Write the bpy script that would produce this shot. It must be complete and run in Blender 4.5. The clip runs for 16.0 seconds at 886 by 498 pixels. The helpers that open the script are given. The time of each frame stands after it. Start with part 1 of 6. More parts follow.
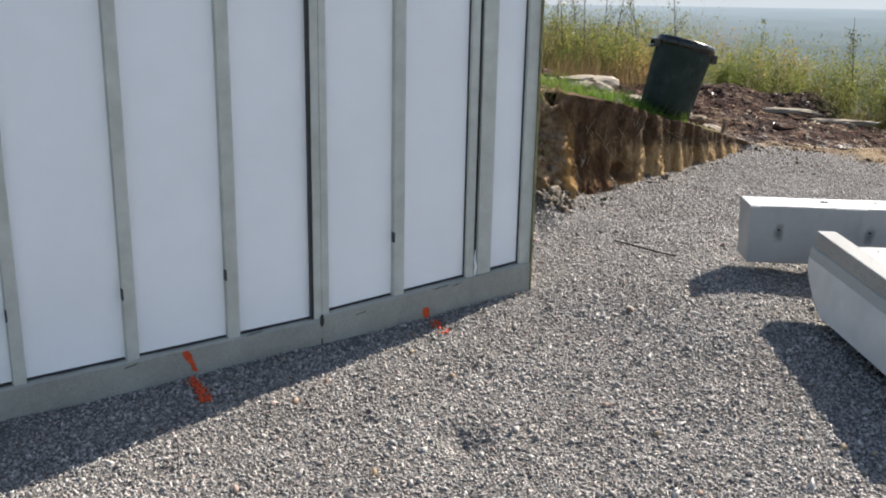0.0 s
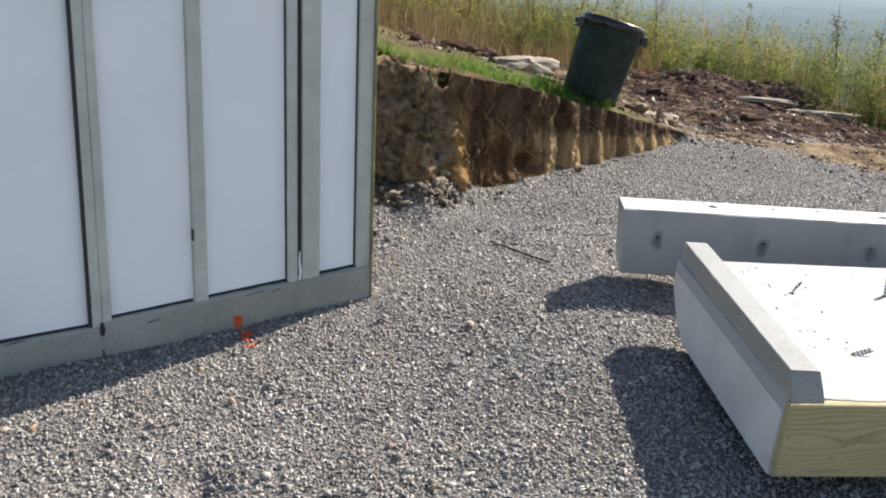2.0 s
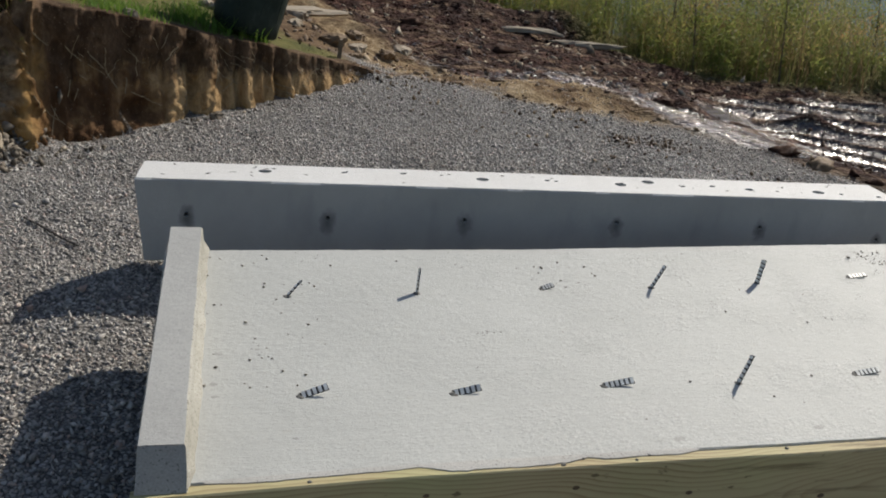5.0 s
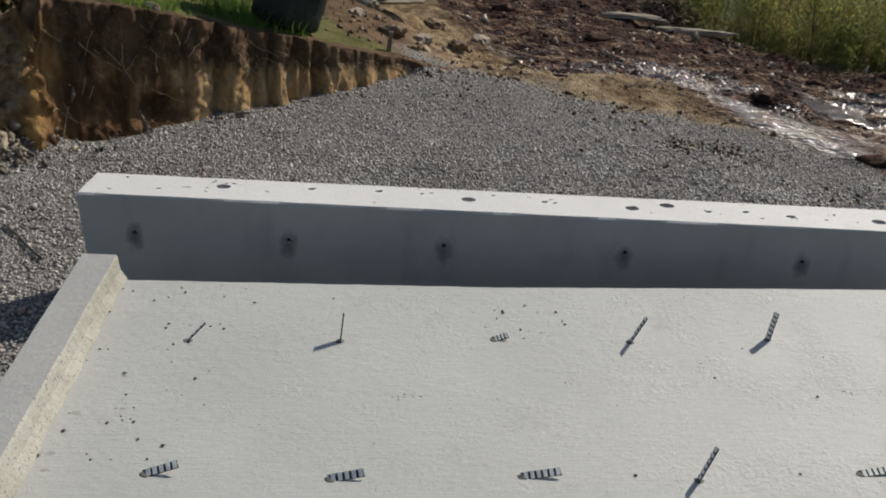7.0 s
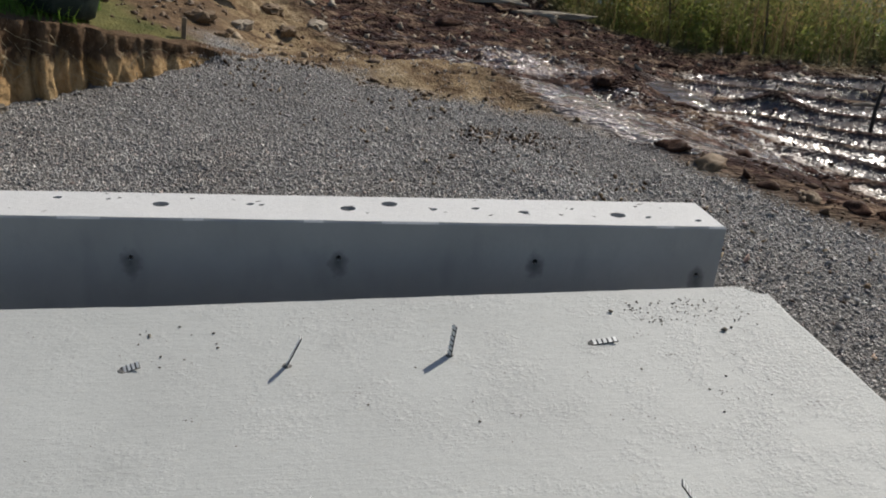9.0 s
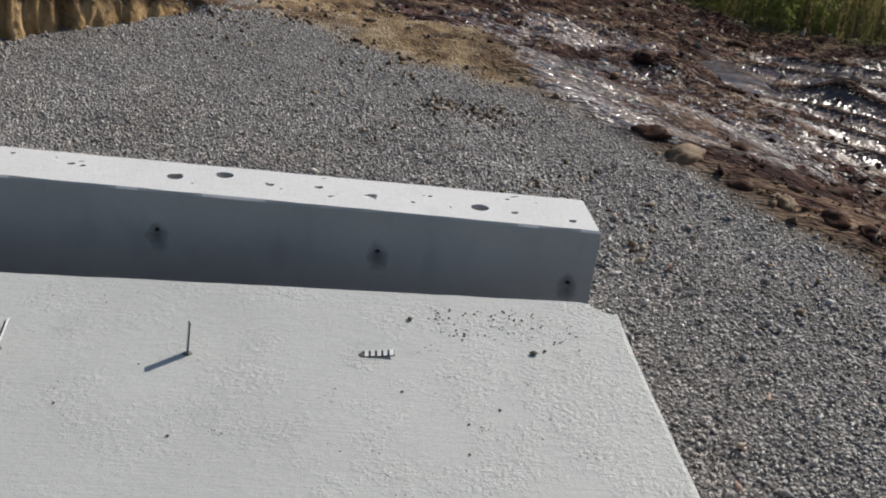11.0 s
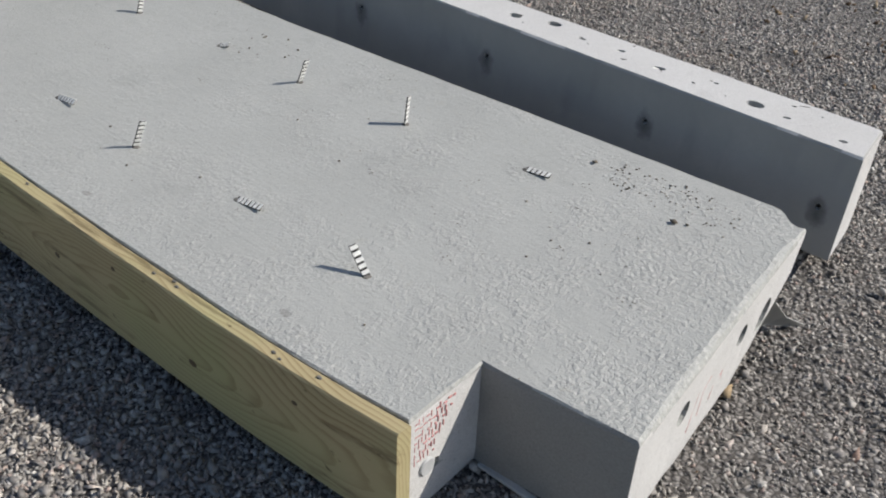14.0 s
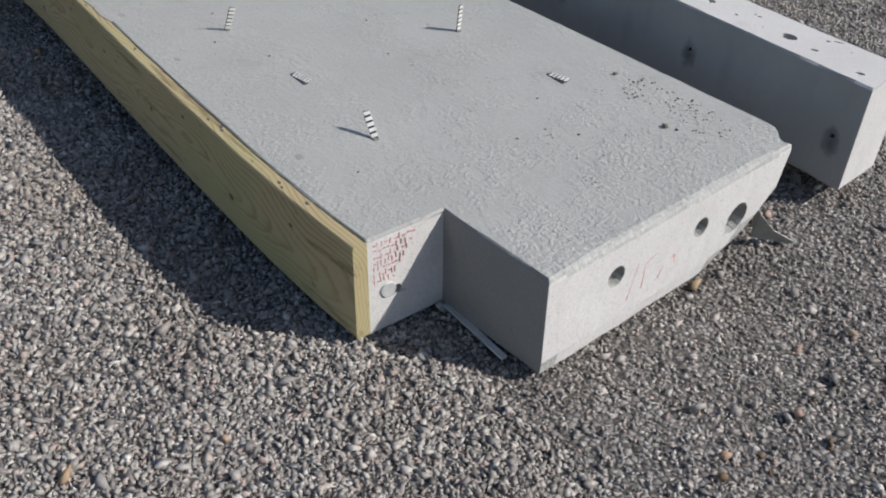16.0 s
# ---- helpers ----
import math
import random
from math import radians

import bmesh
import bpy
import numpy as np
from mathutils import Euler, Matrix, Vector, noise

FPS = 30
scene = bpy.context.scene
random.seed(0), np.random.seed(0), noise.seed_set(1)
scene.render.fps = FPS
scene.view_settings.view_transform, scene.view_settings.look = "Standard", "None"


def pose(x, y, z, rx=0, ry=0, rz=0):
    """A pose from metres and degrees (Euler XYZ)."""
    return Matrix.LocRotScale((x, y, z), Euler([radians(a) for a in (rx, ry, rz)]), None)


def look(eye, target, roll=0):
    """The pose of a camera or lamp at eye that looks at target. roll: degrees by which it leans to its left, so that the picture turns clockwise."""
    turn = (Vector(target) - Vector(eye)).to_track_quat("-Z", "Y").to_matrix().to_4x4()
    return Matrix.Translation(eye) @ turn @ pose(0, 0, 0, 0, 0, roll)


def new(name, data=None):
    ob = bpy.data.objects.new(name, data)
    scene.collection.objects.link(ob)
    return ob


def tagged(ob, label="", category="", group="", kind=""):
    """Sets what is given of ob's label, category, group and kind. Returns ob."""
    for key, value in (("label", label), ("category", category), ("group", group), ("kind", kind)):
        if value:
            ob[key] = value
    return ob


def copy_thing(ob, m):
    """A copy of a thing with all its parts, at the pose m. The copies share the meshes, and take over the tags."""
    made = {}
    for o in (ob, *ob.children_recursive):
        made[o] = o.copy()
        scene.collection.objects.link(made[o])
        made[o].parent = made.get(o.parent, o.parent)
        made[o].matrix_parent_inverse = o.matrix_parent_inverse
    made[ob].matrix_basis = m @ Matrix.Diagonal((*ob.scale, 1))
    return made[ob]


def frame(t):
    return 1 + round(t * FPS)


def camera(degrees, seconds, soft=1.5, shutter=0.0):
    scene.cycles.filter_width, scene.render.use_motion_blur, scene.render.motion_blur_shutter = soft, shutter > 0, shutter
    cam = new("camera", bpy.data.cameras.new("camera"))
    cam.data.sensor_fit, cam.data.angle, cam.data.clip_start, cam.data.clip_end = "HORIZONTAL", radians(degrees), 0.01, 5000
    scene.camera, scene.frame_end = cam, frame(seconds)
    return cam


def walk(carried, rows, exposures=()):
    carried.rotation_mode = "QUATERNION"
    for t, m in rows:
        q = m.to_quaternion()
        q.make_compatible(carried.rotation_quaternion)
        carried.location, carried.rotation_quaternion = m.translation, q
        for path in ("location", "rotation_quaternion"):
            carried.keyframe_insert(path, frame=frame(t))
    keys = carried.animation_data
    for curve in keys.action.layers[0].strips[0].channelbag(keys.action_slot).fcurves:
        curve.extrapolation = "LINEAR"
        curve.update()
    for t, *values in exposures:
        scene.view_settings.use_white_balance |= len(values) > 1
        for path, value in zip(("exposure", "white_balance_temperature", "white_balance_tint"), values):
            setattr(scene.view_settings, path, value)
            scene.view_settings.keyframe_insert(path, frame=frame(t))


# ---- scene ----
cam = camera(51.78, 16.0, soft=1.95)
PATH = [
    (0, pose(-2.184, -3.136, 1.585, 74.44, -0.75, -4.50)),
    (0.5, pose(-1.994, -2.984, 1.588, 74.70, -0.79, -6.28)),
    (1, pose(-1.780, -2.832, 1.554, 73.37, -1.95, -7.18)),
    (1.5, pose(-1.477, -2.711, 1.553, 72.53, -3.82, -5.19)),
    (2, pose(-1.257, -2.577, 1.538, 73.18, -2.11, -3.22)),
    (2.5, pose(-1.003, -2.440, 1.527, 72.86, -1.62, -1.59)),
    (3, pose(-0.663, -2.331, 1.496, 71.65, -1.68, -6.27)),
    (3.5, pose(-0.385, -2.253, 1.482, 70.81, -2.13, -10.13)),
    (4, pose(-0.170, -2.073, 1.469, 70.12, -2.63, -13.41)),
    (4.2, pose(-0.092, -1.987, 1.471, 69.93, -1.86, -14.59)),
    (6.3, pose(0.635, -1.495, 1.494, 68.30, -3.17, -5.63)),
    (6.5, pose(0.678, -1.449, 1.507, 68.26, -1.88, -5.11)),
    (7, pose(0.831, -1.391, 1.506, 67.91, -1.95, -4.14)),
    (7.5, pose(1.078, -1.371, 1.506, 67.76, -2.49, -3.68)),
    (8, pose(1.244, -1.331, 1.486, 67.64, -2.31, -6.12)),
    (8.5, pose(1.413, -1.237, 1.472, 66.82, -1.32, -7.96)),
    (9, pose(1.566, -1.163, 1.469, 67.30, -2.12, -9.40)),
    (9.5, pose(1.733, -1.146, 1.463, 65.78, -1.64, -8.67)),
    (9.7, pose(1.836, -1.146, 1.463, 65.98, -2.22, -6.57)),
    (11.8, pose(2.763, -0.784, 1.440, 62.12, -4.20, 7.17)),
    (12, pose(2.842, -0.777, 1.437, 61.44, -4.25, 11.76)),
    (12.5, pose(2.964, -0.811, 1.409, 62.26, -1.46, 18.53)),
    (13, pose(3.119, -0.901, 1.396, 63.28, -0.61, 25.31)),
    (13.5, pose(3.336, -0.922, 1.352, 62.23, -3.57, 32.87)),
    (14, pose(3.554, -0.909, 1.320, 59.51, -3.86, 41.55)),
    (14.5, pose(3.672, -0.932, 1.303, 57.36, -2.03, 44.85)),
    (15, pose(3.813, -0.969, 1.299, 56.82, -1.65, 47.09)),
    (15.5, pose(3.987, -0.930, 1.294, 57.05, -1.69, 50.15)),
    (16, pose(4.162, -0.852, 1.295, 57.22, -3.50, 54.75)),
]
EXPOSURES = [(0.0, 1.09, 6800, 12), (1.5, 1.07, 6800, 11.5), (2.4, 1.12, 6820, 11), (3.0, 1.05, 6850, 11), (3.5, 0.90, 6820, 11), (4.2, 0.45, 6720, 9.5), (6.3, 0.1, 6850, 10),
             (7.5, 0.06, 6780, 10), (9.5, 0.12, 6640, 10), (12.5, 0.22, 6560, 11), (14.0, 0.18, 6540, 11), (16.0, 0.10, 6390, 12.5)]
walk(cam, PATH, EXPOSURES)

# ---- sky and sun ----
SUN_AZ, SUN_EL = 37.5, 39.5          # degrees: from +x towards +y, above the horizon
world = bpy.data.worlds.new("sky")
scene.world = world
world.use_nodes = True
wn = world.node_tree
wn.nodes.clear()
w_out = wn.nodes.new("ShaderNodeOutputWorld")
w_bg = wn.nodes.new("ShaderNodeBackground")
w_sky = wn.nodes.new("ShaderNodeTexSky")
w_sky.sky_type = "NISHITA"
w_sky.sun_disc = False
w_sky.sun_elevation = radians(SUN_EL)
w_sky.sun_rotation = radians(90.0 - SUN_AZ)
w_sky.altitude = 300.0
w_sky.air_density = 1.0
w_sky.dust_density = 1.0
w_sky.ozone_density = 1.0
w_bg.inputs["Strength"].default_value = 0.085
wn.links.new(w_sky.outputs[0], w_bg.inputs[0])
wn.links.new(w_bg.outputs[0], w_out.inputs[0])
sun = new("sun", bpy.data.lights.new("sun", "SUN"))
sun.data.energy = 4.2
sun.data.angle = radians(0.55)
sun.data.color = (1.0, 0.95, 0.87)
ca, sa, ce, se = (math.cos(radians(SUN_AZ)), math.sin(radians(SUN_AZ)), math.cos(radians(SUN_EL)), math.sin(radians(SUN_EL)))
sun.matrix_basis = look((ca * ce * 30, sa * ce * 30, se * 30), (0, 0, 0))


# ---- materials ----
class Nodes:
    """A small builder of node materials."""

    def __init__(self, name, rough=0.8, metal=0.0, spec=0.5):
        self.mat = bpy.data.materials.new(name)
        self.mat.use_nodes = True
        self.t = self.mat.node_tree
        self.b = self.t.nodes["Principled BSDF"]
        self.b.inputs["Roughness"].default_value = rough
        self.b.inputs["Metallic"].default_value = metal
        self.b.inputs["Specular IOR Level"].default_value = spec
        self.pos = self.t.nodes.new("ShaderNodeTexCoord").outputs["Object"]

    def put(self, socket, value):
        if isinstance(value, bpy.types.NodeSocket):
            self.t.links.new(value, socket)
        elif isinstance(value, (tuple, list)) and len(value) == 3 and socket.type == "RGBA":
            socket.default_value = (*value, 1)
        else:
            socket.default_value = value

    def world_pos(self):
        self.pos = self.t.nodes.new("ShaderNodeNewGeometry").outputs["Position"]
        return self

    def scaled(self, sx, sy, sz, rz=0.0):
        n = self.t.nodes.new("ShaderNodeMapping")
        n.inputs["Scale"].default_value = (sx, sy, sz)
        n.inputs["Rotation"].default_value = (0, 0, radians(rz))
        self.t.links.new(self.pos, n.inputs["Vector"])
        return n.outputs[0]

    def noise(self, scale, detail=4.0, rough=0.55, at=None, distort=0.0):
        n = self.t.nodes.new("ShaderNodeTexNoise")
        self.t.links.new(at or self.pos, n.inputs["Vector"])
        n.inputs["Scale"].default_value, n.inputs["Detail"].default_value = scale, detail
        n.inputs["Roughness"].default_value, n.inputs["Distortion"].default_value = rough, distort
        return n.outputs[0]

    def cells(self, scale, out="Color", feature="F1", at=None):
        n = self.t.nodes.new("ShaderNodeTexVoronoi")
        n.feature = feature
        self.t.links.new(at or self.pos, n.inputs["Vector"])
        n.inputs["Scale"].default_value = scale
        return n.outputs[out]

    def ramp(self, fac, *stops):
        n = self.t.nodes.new("ShaderNodeValToRGB")
        self.put(n.inputs[0], fac)
        while len(n.color_ramp.elements) < len(stops):
            n.color_ramp.elements.new(0.5)
        for e, (p, c) in zip(n.color_ramp.elements, stops):
            e.position = p
            e.color = (*c, 1) if isinstance(c, tuple) else (c, c, c, 1)
        return n.outputs[0]

    def mix(self, fac, a, b, how="MIX"):
        n = self.t.nodes.new("ShaderNodeMix")
        n.data_type, n.blend_type = "RGBA", how
        self.put(n.inputs[0], fac)
        self.put(n.inputs[6], a)
        self.put(n.inputs[7], b)
        return n.outputs[2]

    def math(self, op, a, b=0.0, c=0.0):
        n = self.t.nodes.new("ShaderNodeMath")
        n.operation = op
        for s, v in zip(n.inputs, (a, b, c)):
            self.put(s, v)
        return n.outputs[0]

    def attr(self, name):
        n = self.t.nodes.new("ShaderNodeAttribute")
        n.attribute_name = name
        return n.outputs["Fac"]

    def island(self):
        return self.t.nodes.new("ShaderNodeNewGeometry").outputs["Random Per Island"]

    def each(self):
        return self.t.nodes.new("ShaderNodeObjectInfo").outputs["Random"]

    def bump(self, height, strength=0.3, dist=0.01, under=None):
        n = self.t.nodes.new("ShaderNodeBump")
        n.inputs["Strength"].default_value, n.inputs["Distance"].default_value = strength, dist
        self.put(n.inputs["Height"], height)
        if under is not None:
            self.t.links.new(under, n.inputs["Normal"])
        return n.outputs[0]

    def done(self, color, rough=None, normal=None):
        self.put(self.b.inputs["Base Color"], color)
        if rough is not None:
            self.put(self.b.inputs["Roughness"], rough)
        if normal is not None:
            self.t.links.new(normal, self.b.inputs["Normal"])
        return self.mat


def concrete(name, light, dark, tint, pits=0.5, streak=0.0, rough=0.75, spec=0.4, popcorn=0.0):
    n = Nodes(name, rough, 0.0, spec)
    broad = n.noise(2.2, 5.0, 0.6)
    fine = n.noise(60.0, 3.0, 0.6)
    grain = n.noise(340.0, 2.0, 0.5)
    col = n.ramp(broad, (0.3, dark), (0.72, light))
    col = n.mix(n.ramp(fine, (0.3, 0.0), (0.75, 0.35)), col, tint)
    col = n.mix(n.ramp(n.noise(210.0, 2.0, 0.6), (0.35, 0.0), (0.62, 0.22 if popcorn else 0.4)), col, tuple(c * 0.80 for c in dark))
    col = n.mix(n.ramp(n.noise(7.0, 4.0, 0.6), (0.58, 0.0), (0.74, 0.3)), col, tuple(c * 0.72 for c in dark))
    speck = n.ramp(n.noise(150.0, 1.0, 0.5), (0.29, 1.0), (0.36, 0.0))
    col = n.mix(n.math("MULTIPLY", speck, pits), col, tuple(c * 0.45 for c in dark))
    h = n.math("ADD", n.math("MULTIPLY", n.noise(34.0, 4.0, 0.7), 0.9), n.math("MULTIPLY", grain, 0.45))
    if streak:
        h = n.math("ADD", h, n.math("MULTIPLY", n.noise(6.0, 3.0, 0.5, n.scaled(1.0, 26.0, 1.0, 4.0)), streak))
    bump = n.bump(h, 0.5, 0.005)
    if popcorn:
        sep = n.t.nodes.new("ShaderNodeSeparateXYZ")
        n.t.links.new(n.pos, sep.inputs[0])
        coarse = n.ramp(n.math("MULTIPLY_ADD", n.noise(1.5, 3.0, 0.6), 0.5, n.math("MULTIPLY", sep.outputs[0], 0.22)), (0.3, 0.15), (0.9, 1.0))
        edge = n.math("MAXIMUM", n.ramp(sep.outputs[1], (0.02, 0.5), (0.16, 0.0)), n.math("MULTIPLY", n.ramp(n.math("SUBTRACT", sep.outputs[0], 2.0), (0.55, 0.0), (1.0, 0.4)), 1.0))
        patchy = n.ramp(n.math("MULTIPLY_ADD", edge, 0.25, n.noise(5.5, 6.0, 0.75)), (0.50, 0.0), (0.65, 1.0))
        coarse = n.math("MULTIPLY", coarse, n.math("MULTIPLY_ADD", patchy, 0.85, 0.15))
        grit = n.noise(82.0, 4.0, 0.65)
        col = n.mix(n.math("MULTIPLY", n.ramp(grit, (0.51, 0.0), (0.66, 0.6)), coarse), col, (0.62, 0.61, 0.57))
        col = n.mix(n.math("MULTIPLY", n.ramp(grit, (0.35, 0.65), (0.47, 0.0)), coarse), col, (0.31, 0.31, 0.29))
        col = n.mix(n.ramp(n.noise(26.0, 4.0, 0.7), (0.60, 0.0), (0.72, 0.22)), col, (0.36, 0.33, 0.27))
        near = None
        for x, y, r in SLAB_STAINS:
            dx = n.math("MULTIPLY", n.math("SUBTRACT", sep.outputs[0], x), 0.75 / r)
            dy = n.math("MULTIPLY", n.math("SUBTRACT", sep.outputs[1], y), 1.2 / r)
            d = n.math("SQRT", n.math("ADD", n.math("MULTIPLY", dx, dx), n.math("MULTIPLY", dy, dy)))
            near = d if near is None else n.math("MINIMUM", near, d)
        mark = n.ramp(n.math("ADD", near, n.math("MULTIPLY", n.noise(70.0, 4.0, 0.7), 1.2)), (0.95, 0.55), (1.6, 0.0))
        col = n.mix(mark, col, (0.22, 0.215, 0.20))
        bump = n.bump(n.math("MULTIPLY", n.noise(88.0, 3.0, 0.6), coarse), popcorn, 0.006, bump)
    return n.done(col, n.ramp(fine, (0.2, rough - 0.12), (0.8, rough + 0.1)), bump)


SLAB_STAINS = ((1.273, 0.025, 0.030), (2.36, 0.078, 0.030), (1.677, 0.046, 0.028), (0.157, 0.327, 0.022), (0.160, 0.272, 0.018), (0.166, 0.469, 0.020), (0.268, 0.487, 0.014), (0.34, 0.094, 0.016), (0.24, 0.62, 0.018))
M_SLAB = concrete("slab_concrete", (0.434, 0.442, 0.424), (0.360, 0.367, 0.351), (0.466, 0.472, 0.449), 0.3, 0.35, 0.60, 0.34, 0.75)
M_CRUST = concrete("cement_slurry", (0.47, 0.46, 0.435), (0.36, 0.35, 0.325), (0.50, 0.485, 0.455), 0.7, 0.0, 0.8)
M_GROUT = concrete("dark_grout", (0.20, 0.19, 0.175), (0.11, 0.105, 0.095), (0.24, 0.23, 0.20), 0.6, 0.0, 0.9)
M_CURB = concrete("rough_concrete", (0.37, 0.375, 0.365), (0.30, 0.303, 0.295), (0.40, 0.40, 0.385), 0.3, 0.0, 0.75)
# Darker copy for the notch face: its shade is put into the colour.
M_SHADED_FORMED = concrete("shaded_formed_concrete", (0.30, 0.30, 0.295), (0.235, 0.238, 0.235), (0.32, 0.318, 0.31), 0.2, 0.0, 0.7)
# Paler copy for sunlit faces: the sun's light is put into the colour.
M_LITFACE = concrete("sunlit_cement_face", (0.66, 0.655, 0.64), (0.56, 0.555, 0.54), (0.70, 0.69, 0.67), 0.35, 0.0, 0.7)
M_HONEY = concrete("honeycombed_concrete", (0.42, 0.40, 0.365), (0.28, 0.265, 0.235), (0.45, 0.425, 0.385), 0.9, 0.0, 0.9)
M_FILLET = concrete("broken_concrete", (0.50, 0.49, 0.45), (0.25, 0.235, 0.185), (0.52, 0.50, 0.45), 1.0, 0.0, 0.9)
M_BASE = concrete("base_concrete", (0.46, 0.46, 0.41), (0.27, 0.27, 0.235), (0.49, 0.485, 0.415), 0.5, 0.0, 0.85)


def stained_beam():
    n = Nodes("beam_concrete", 0.62, 0.0, 0.4)
    fine = n.noise(60.0, 3.0, 0.6)
    col = n.ramp(n.noise(2.0, 5.0, 0.6), (0.3, (0.31, 0.312, 0.305)), (0.72, (0.42, 0.42, 0.408)))
    col = n.mix(n.ramp(fine, (0.3, 0.0), (0.75, 0.35)), col, (0.35, 0.35, 0.34))
    near = None
    sep = n.t.nodes.new("ShaderNodeSeparateXYZ")
    n.t.links.new(n.pos, sep.inputs[0])
    for x, z in ROD_SPOTS:
        dx = n.math("MULTIPLY", n.math("SUBTRACT", sep.outputs[0], x), 17.0)
        dz = n.math("MULTIPLY", n.math("SUBTRACT", sep.outputs[2], z - 0.018), 10.0)
        d = n.math("SQRT", n.math("ADD", n.math("MULTIPLY", dx, dx), n.math("MULTIPLY", dz, dz)))
        near = d if near is None else n.math("MINIMUM", near, d)
    stain = n.ramp(n.math("ADD", near, n.math("MULTIPLY", n.noise(24.0, 4.0, 0.6), 0.8)), (0.35, 0.80), (0.75, 0.42), (1.5, 0.0))
    col = n.mix(stain, col, (0.055, 0.055, 0.055))
    smear = n.ramp(n.noise(9.0, 3.0, 0.5, n.scaled(1.0, 3.0, 0.35)), (0.56, 0.0), (0.75, 0.28))
    col = n.mix(smear, col, (0.20, 0.205, 0.21))
    h = n.math("ADD", n.math("MULTIPLY", fine, 0.6), n.math("MULTIPLY", n.noise(340.0, 2.0), 0.4))
    return n.done(col, n.ramp(fine, (0.2, 0.52), (0.8, 0.72)), n.bump(h, 0.5, 0.004))


ROD_SPOTS = ((0.180, -0.135), (0.695, -0.137), (1.224, -0.132), (1.855, -0.126), (2.493, -0.132), (3.059, -0.176))
M_BEAM = stained_beam()


def wood_material(name, light, dark, along=0, flat_sawn=False):
    """Growth rings cut lengthwise: arches on a flat-sawn face, else straight bands."""
    n = Nodes(name, 0.7, 0.0, 0.3)
    sc = [22.0, 22.0, 22.0]
    sc[along] = 0.9
    if flat_sawn:
        sep = n.t.nodes.new("ShaderNodeSeparateXYZ")
        n.t.links.new(n.pos, sep.inputs[0])
        bow = n.noise(1.0, 2.0, 0.5, n.scaled(1.1, 0.5, 2.2))
        depth = n.math("MULTIPLY_ADD", bow, 0.22, n.math("MULTIPLY_ADD", sep.outputs[1], 1.0, 0.0))
        across = n.math("ADD", n.math("ADD", sep.outputs[2], 0.125), n.math("MULTIPLY_ADD", n.noise(1.3, 2.0, 0.4, n.scaled(1.0, 0.2, 0.2)), 0.10, -0.05))
        radius = n.math("SQRT", n.math("ADD", n.math("MULTIPLY", depth, depth), n.math("MULTIPLY", n.math("MULTIPLY", across, across), 0.55)))
        wander = n.math("MULTIPLY", n.noise(1.2, 3.0, 0.5, n.scaled(5.0, 14.0, 14.0)), 0.012)
        turns = n.math("MULTIPLY", n.math("ADD", radius, wander), 115.0)
        bands = n.math("POWER", n.math("FRACT", turns), 1.8)
        tone = n.ramp(bands, (0.0, 0.12), (0.35, 0.22), (0.85, 0.85), (1.0, 0.45))
    else:
        rings = n.noise(0.75, 2.0, 0.45, n.scaled(*sc), 1.3)
        bands = n.math("ABSOLUTE", n.math("MULTIPLY_ADD", n.math("FRACT", n.math("MULTIPLY", rings, 7.0)), 2.0, -1.0))
        tone = n.ramp(bands, (0.0, 0.7), (0.35, 0.38), (0.8, 0.06), (1.0, 0.0))
    fine = n.noise(3.0, 4.0, 0.6, n.scaled(*[s * 6 if s > 1 else 3.0 for s in sc]))
    tone = n.math("MULTIPLY", tone, n.ramp(n.noise(1.0, 3.0, 0.6, n.scaled(*[1.4 if s < 1 else 3.0 for s in sc])), (0.36, 0.30), (0.62, 1.0)))
    col = n.mix(tone, light, dark)
    col = n.mix(n.math("MULTIPLY", fine, 0.25), col, tuple(c * 0.72 for c in dark))
    col = n.mix(n.ramp(n.noise(2.5, 3.0), (0.45, 0.0), (0.72, 0.55)), col, n.mix(tone, (0.40, 0.41, 0.20), (0.24, 0.24, 0.11)))
    smear = [14.0, 14.0, 14.0]
    smear[along] = 1.2
    col = n.mix(n.ramp(n.noise(1.3, 6.0, 0.7, n.scaled(*smear)), (0.57, 0.0), (0.66, 0.6)), col, tuple(c * 0.42 for c in dark))
    col = n.mix(n.ramp(n.noise(30.0, 3.0, 0.6, n.scaled(0.6, 1.0, 1.0)), (0.67, 0.0), (0.72, 0.7)), col, tuple(c * 0.30 for c in dark))
    return n.done(col, None, n.bump(n.math("ADD", bands, fine), 0.15, 0.002))


M_WOOD = wood_material("pressure_treated_pine", (0.50, 0.425, 0.25), (0.235, 0.165, 0.075), 0, True)
M_KNOT = Nodes("wood_knot", 0.6).done((0.09, 0.06, 0.03))
M_SLEEPER = wood_material("weathered_timber", (0.22, 0.19, 0.14), (0.12, 0.10, 0.07), 1)


def plain(name, color, rough=0.6, metal=0.0, vary=0.12, scale=14.0, bump=0.1, spec=0.5):
    n = Nodes(name, rough, metal, spec)
    a = n.noise(scale, 5.0, 0.6)
    col = n.mix(n.ramp(a, (0.35, 0.0), (0.7, 1.0)), tuple(c * (1 - vary) for c in color), tuple(min(1, c * (1 + vary)) for c in color))
    return n.done(col, n.ramp(a, (0.3, max(0.02, rough - 0.1)), (0.7, min(1, rough + 0.1))), n.bump(n.noise(scale * 12, 2.0), bump, 0.002))


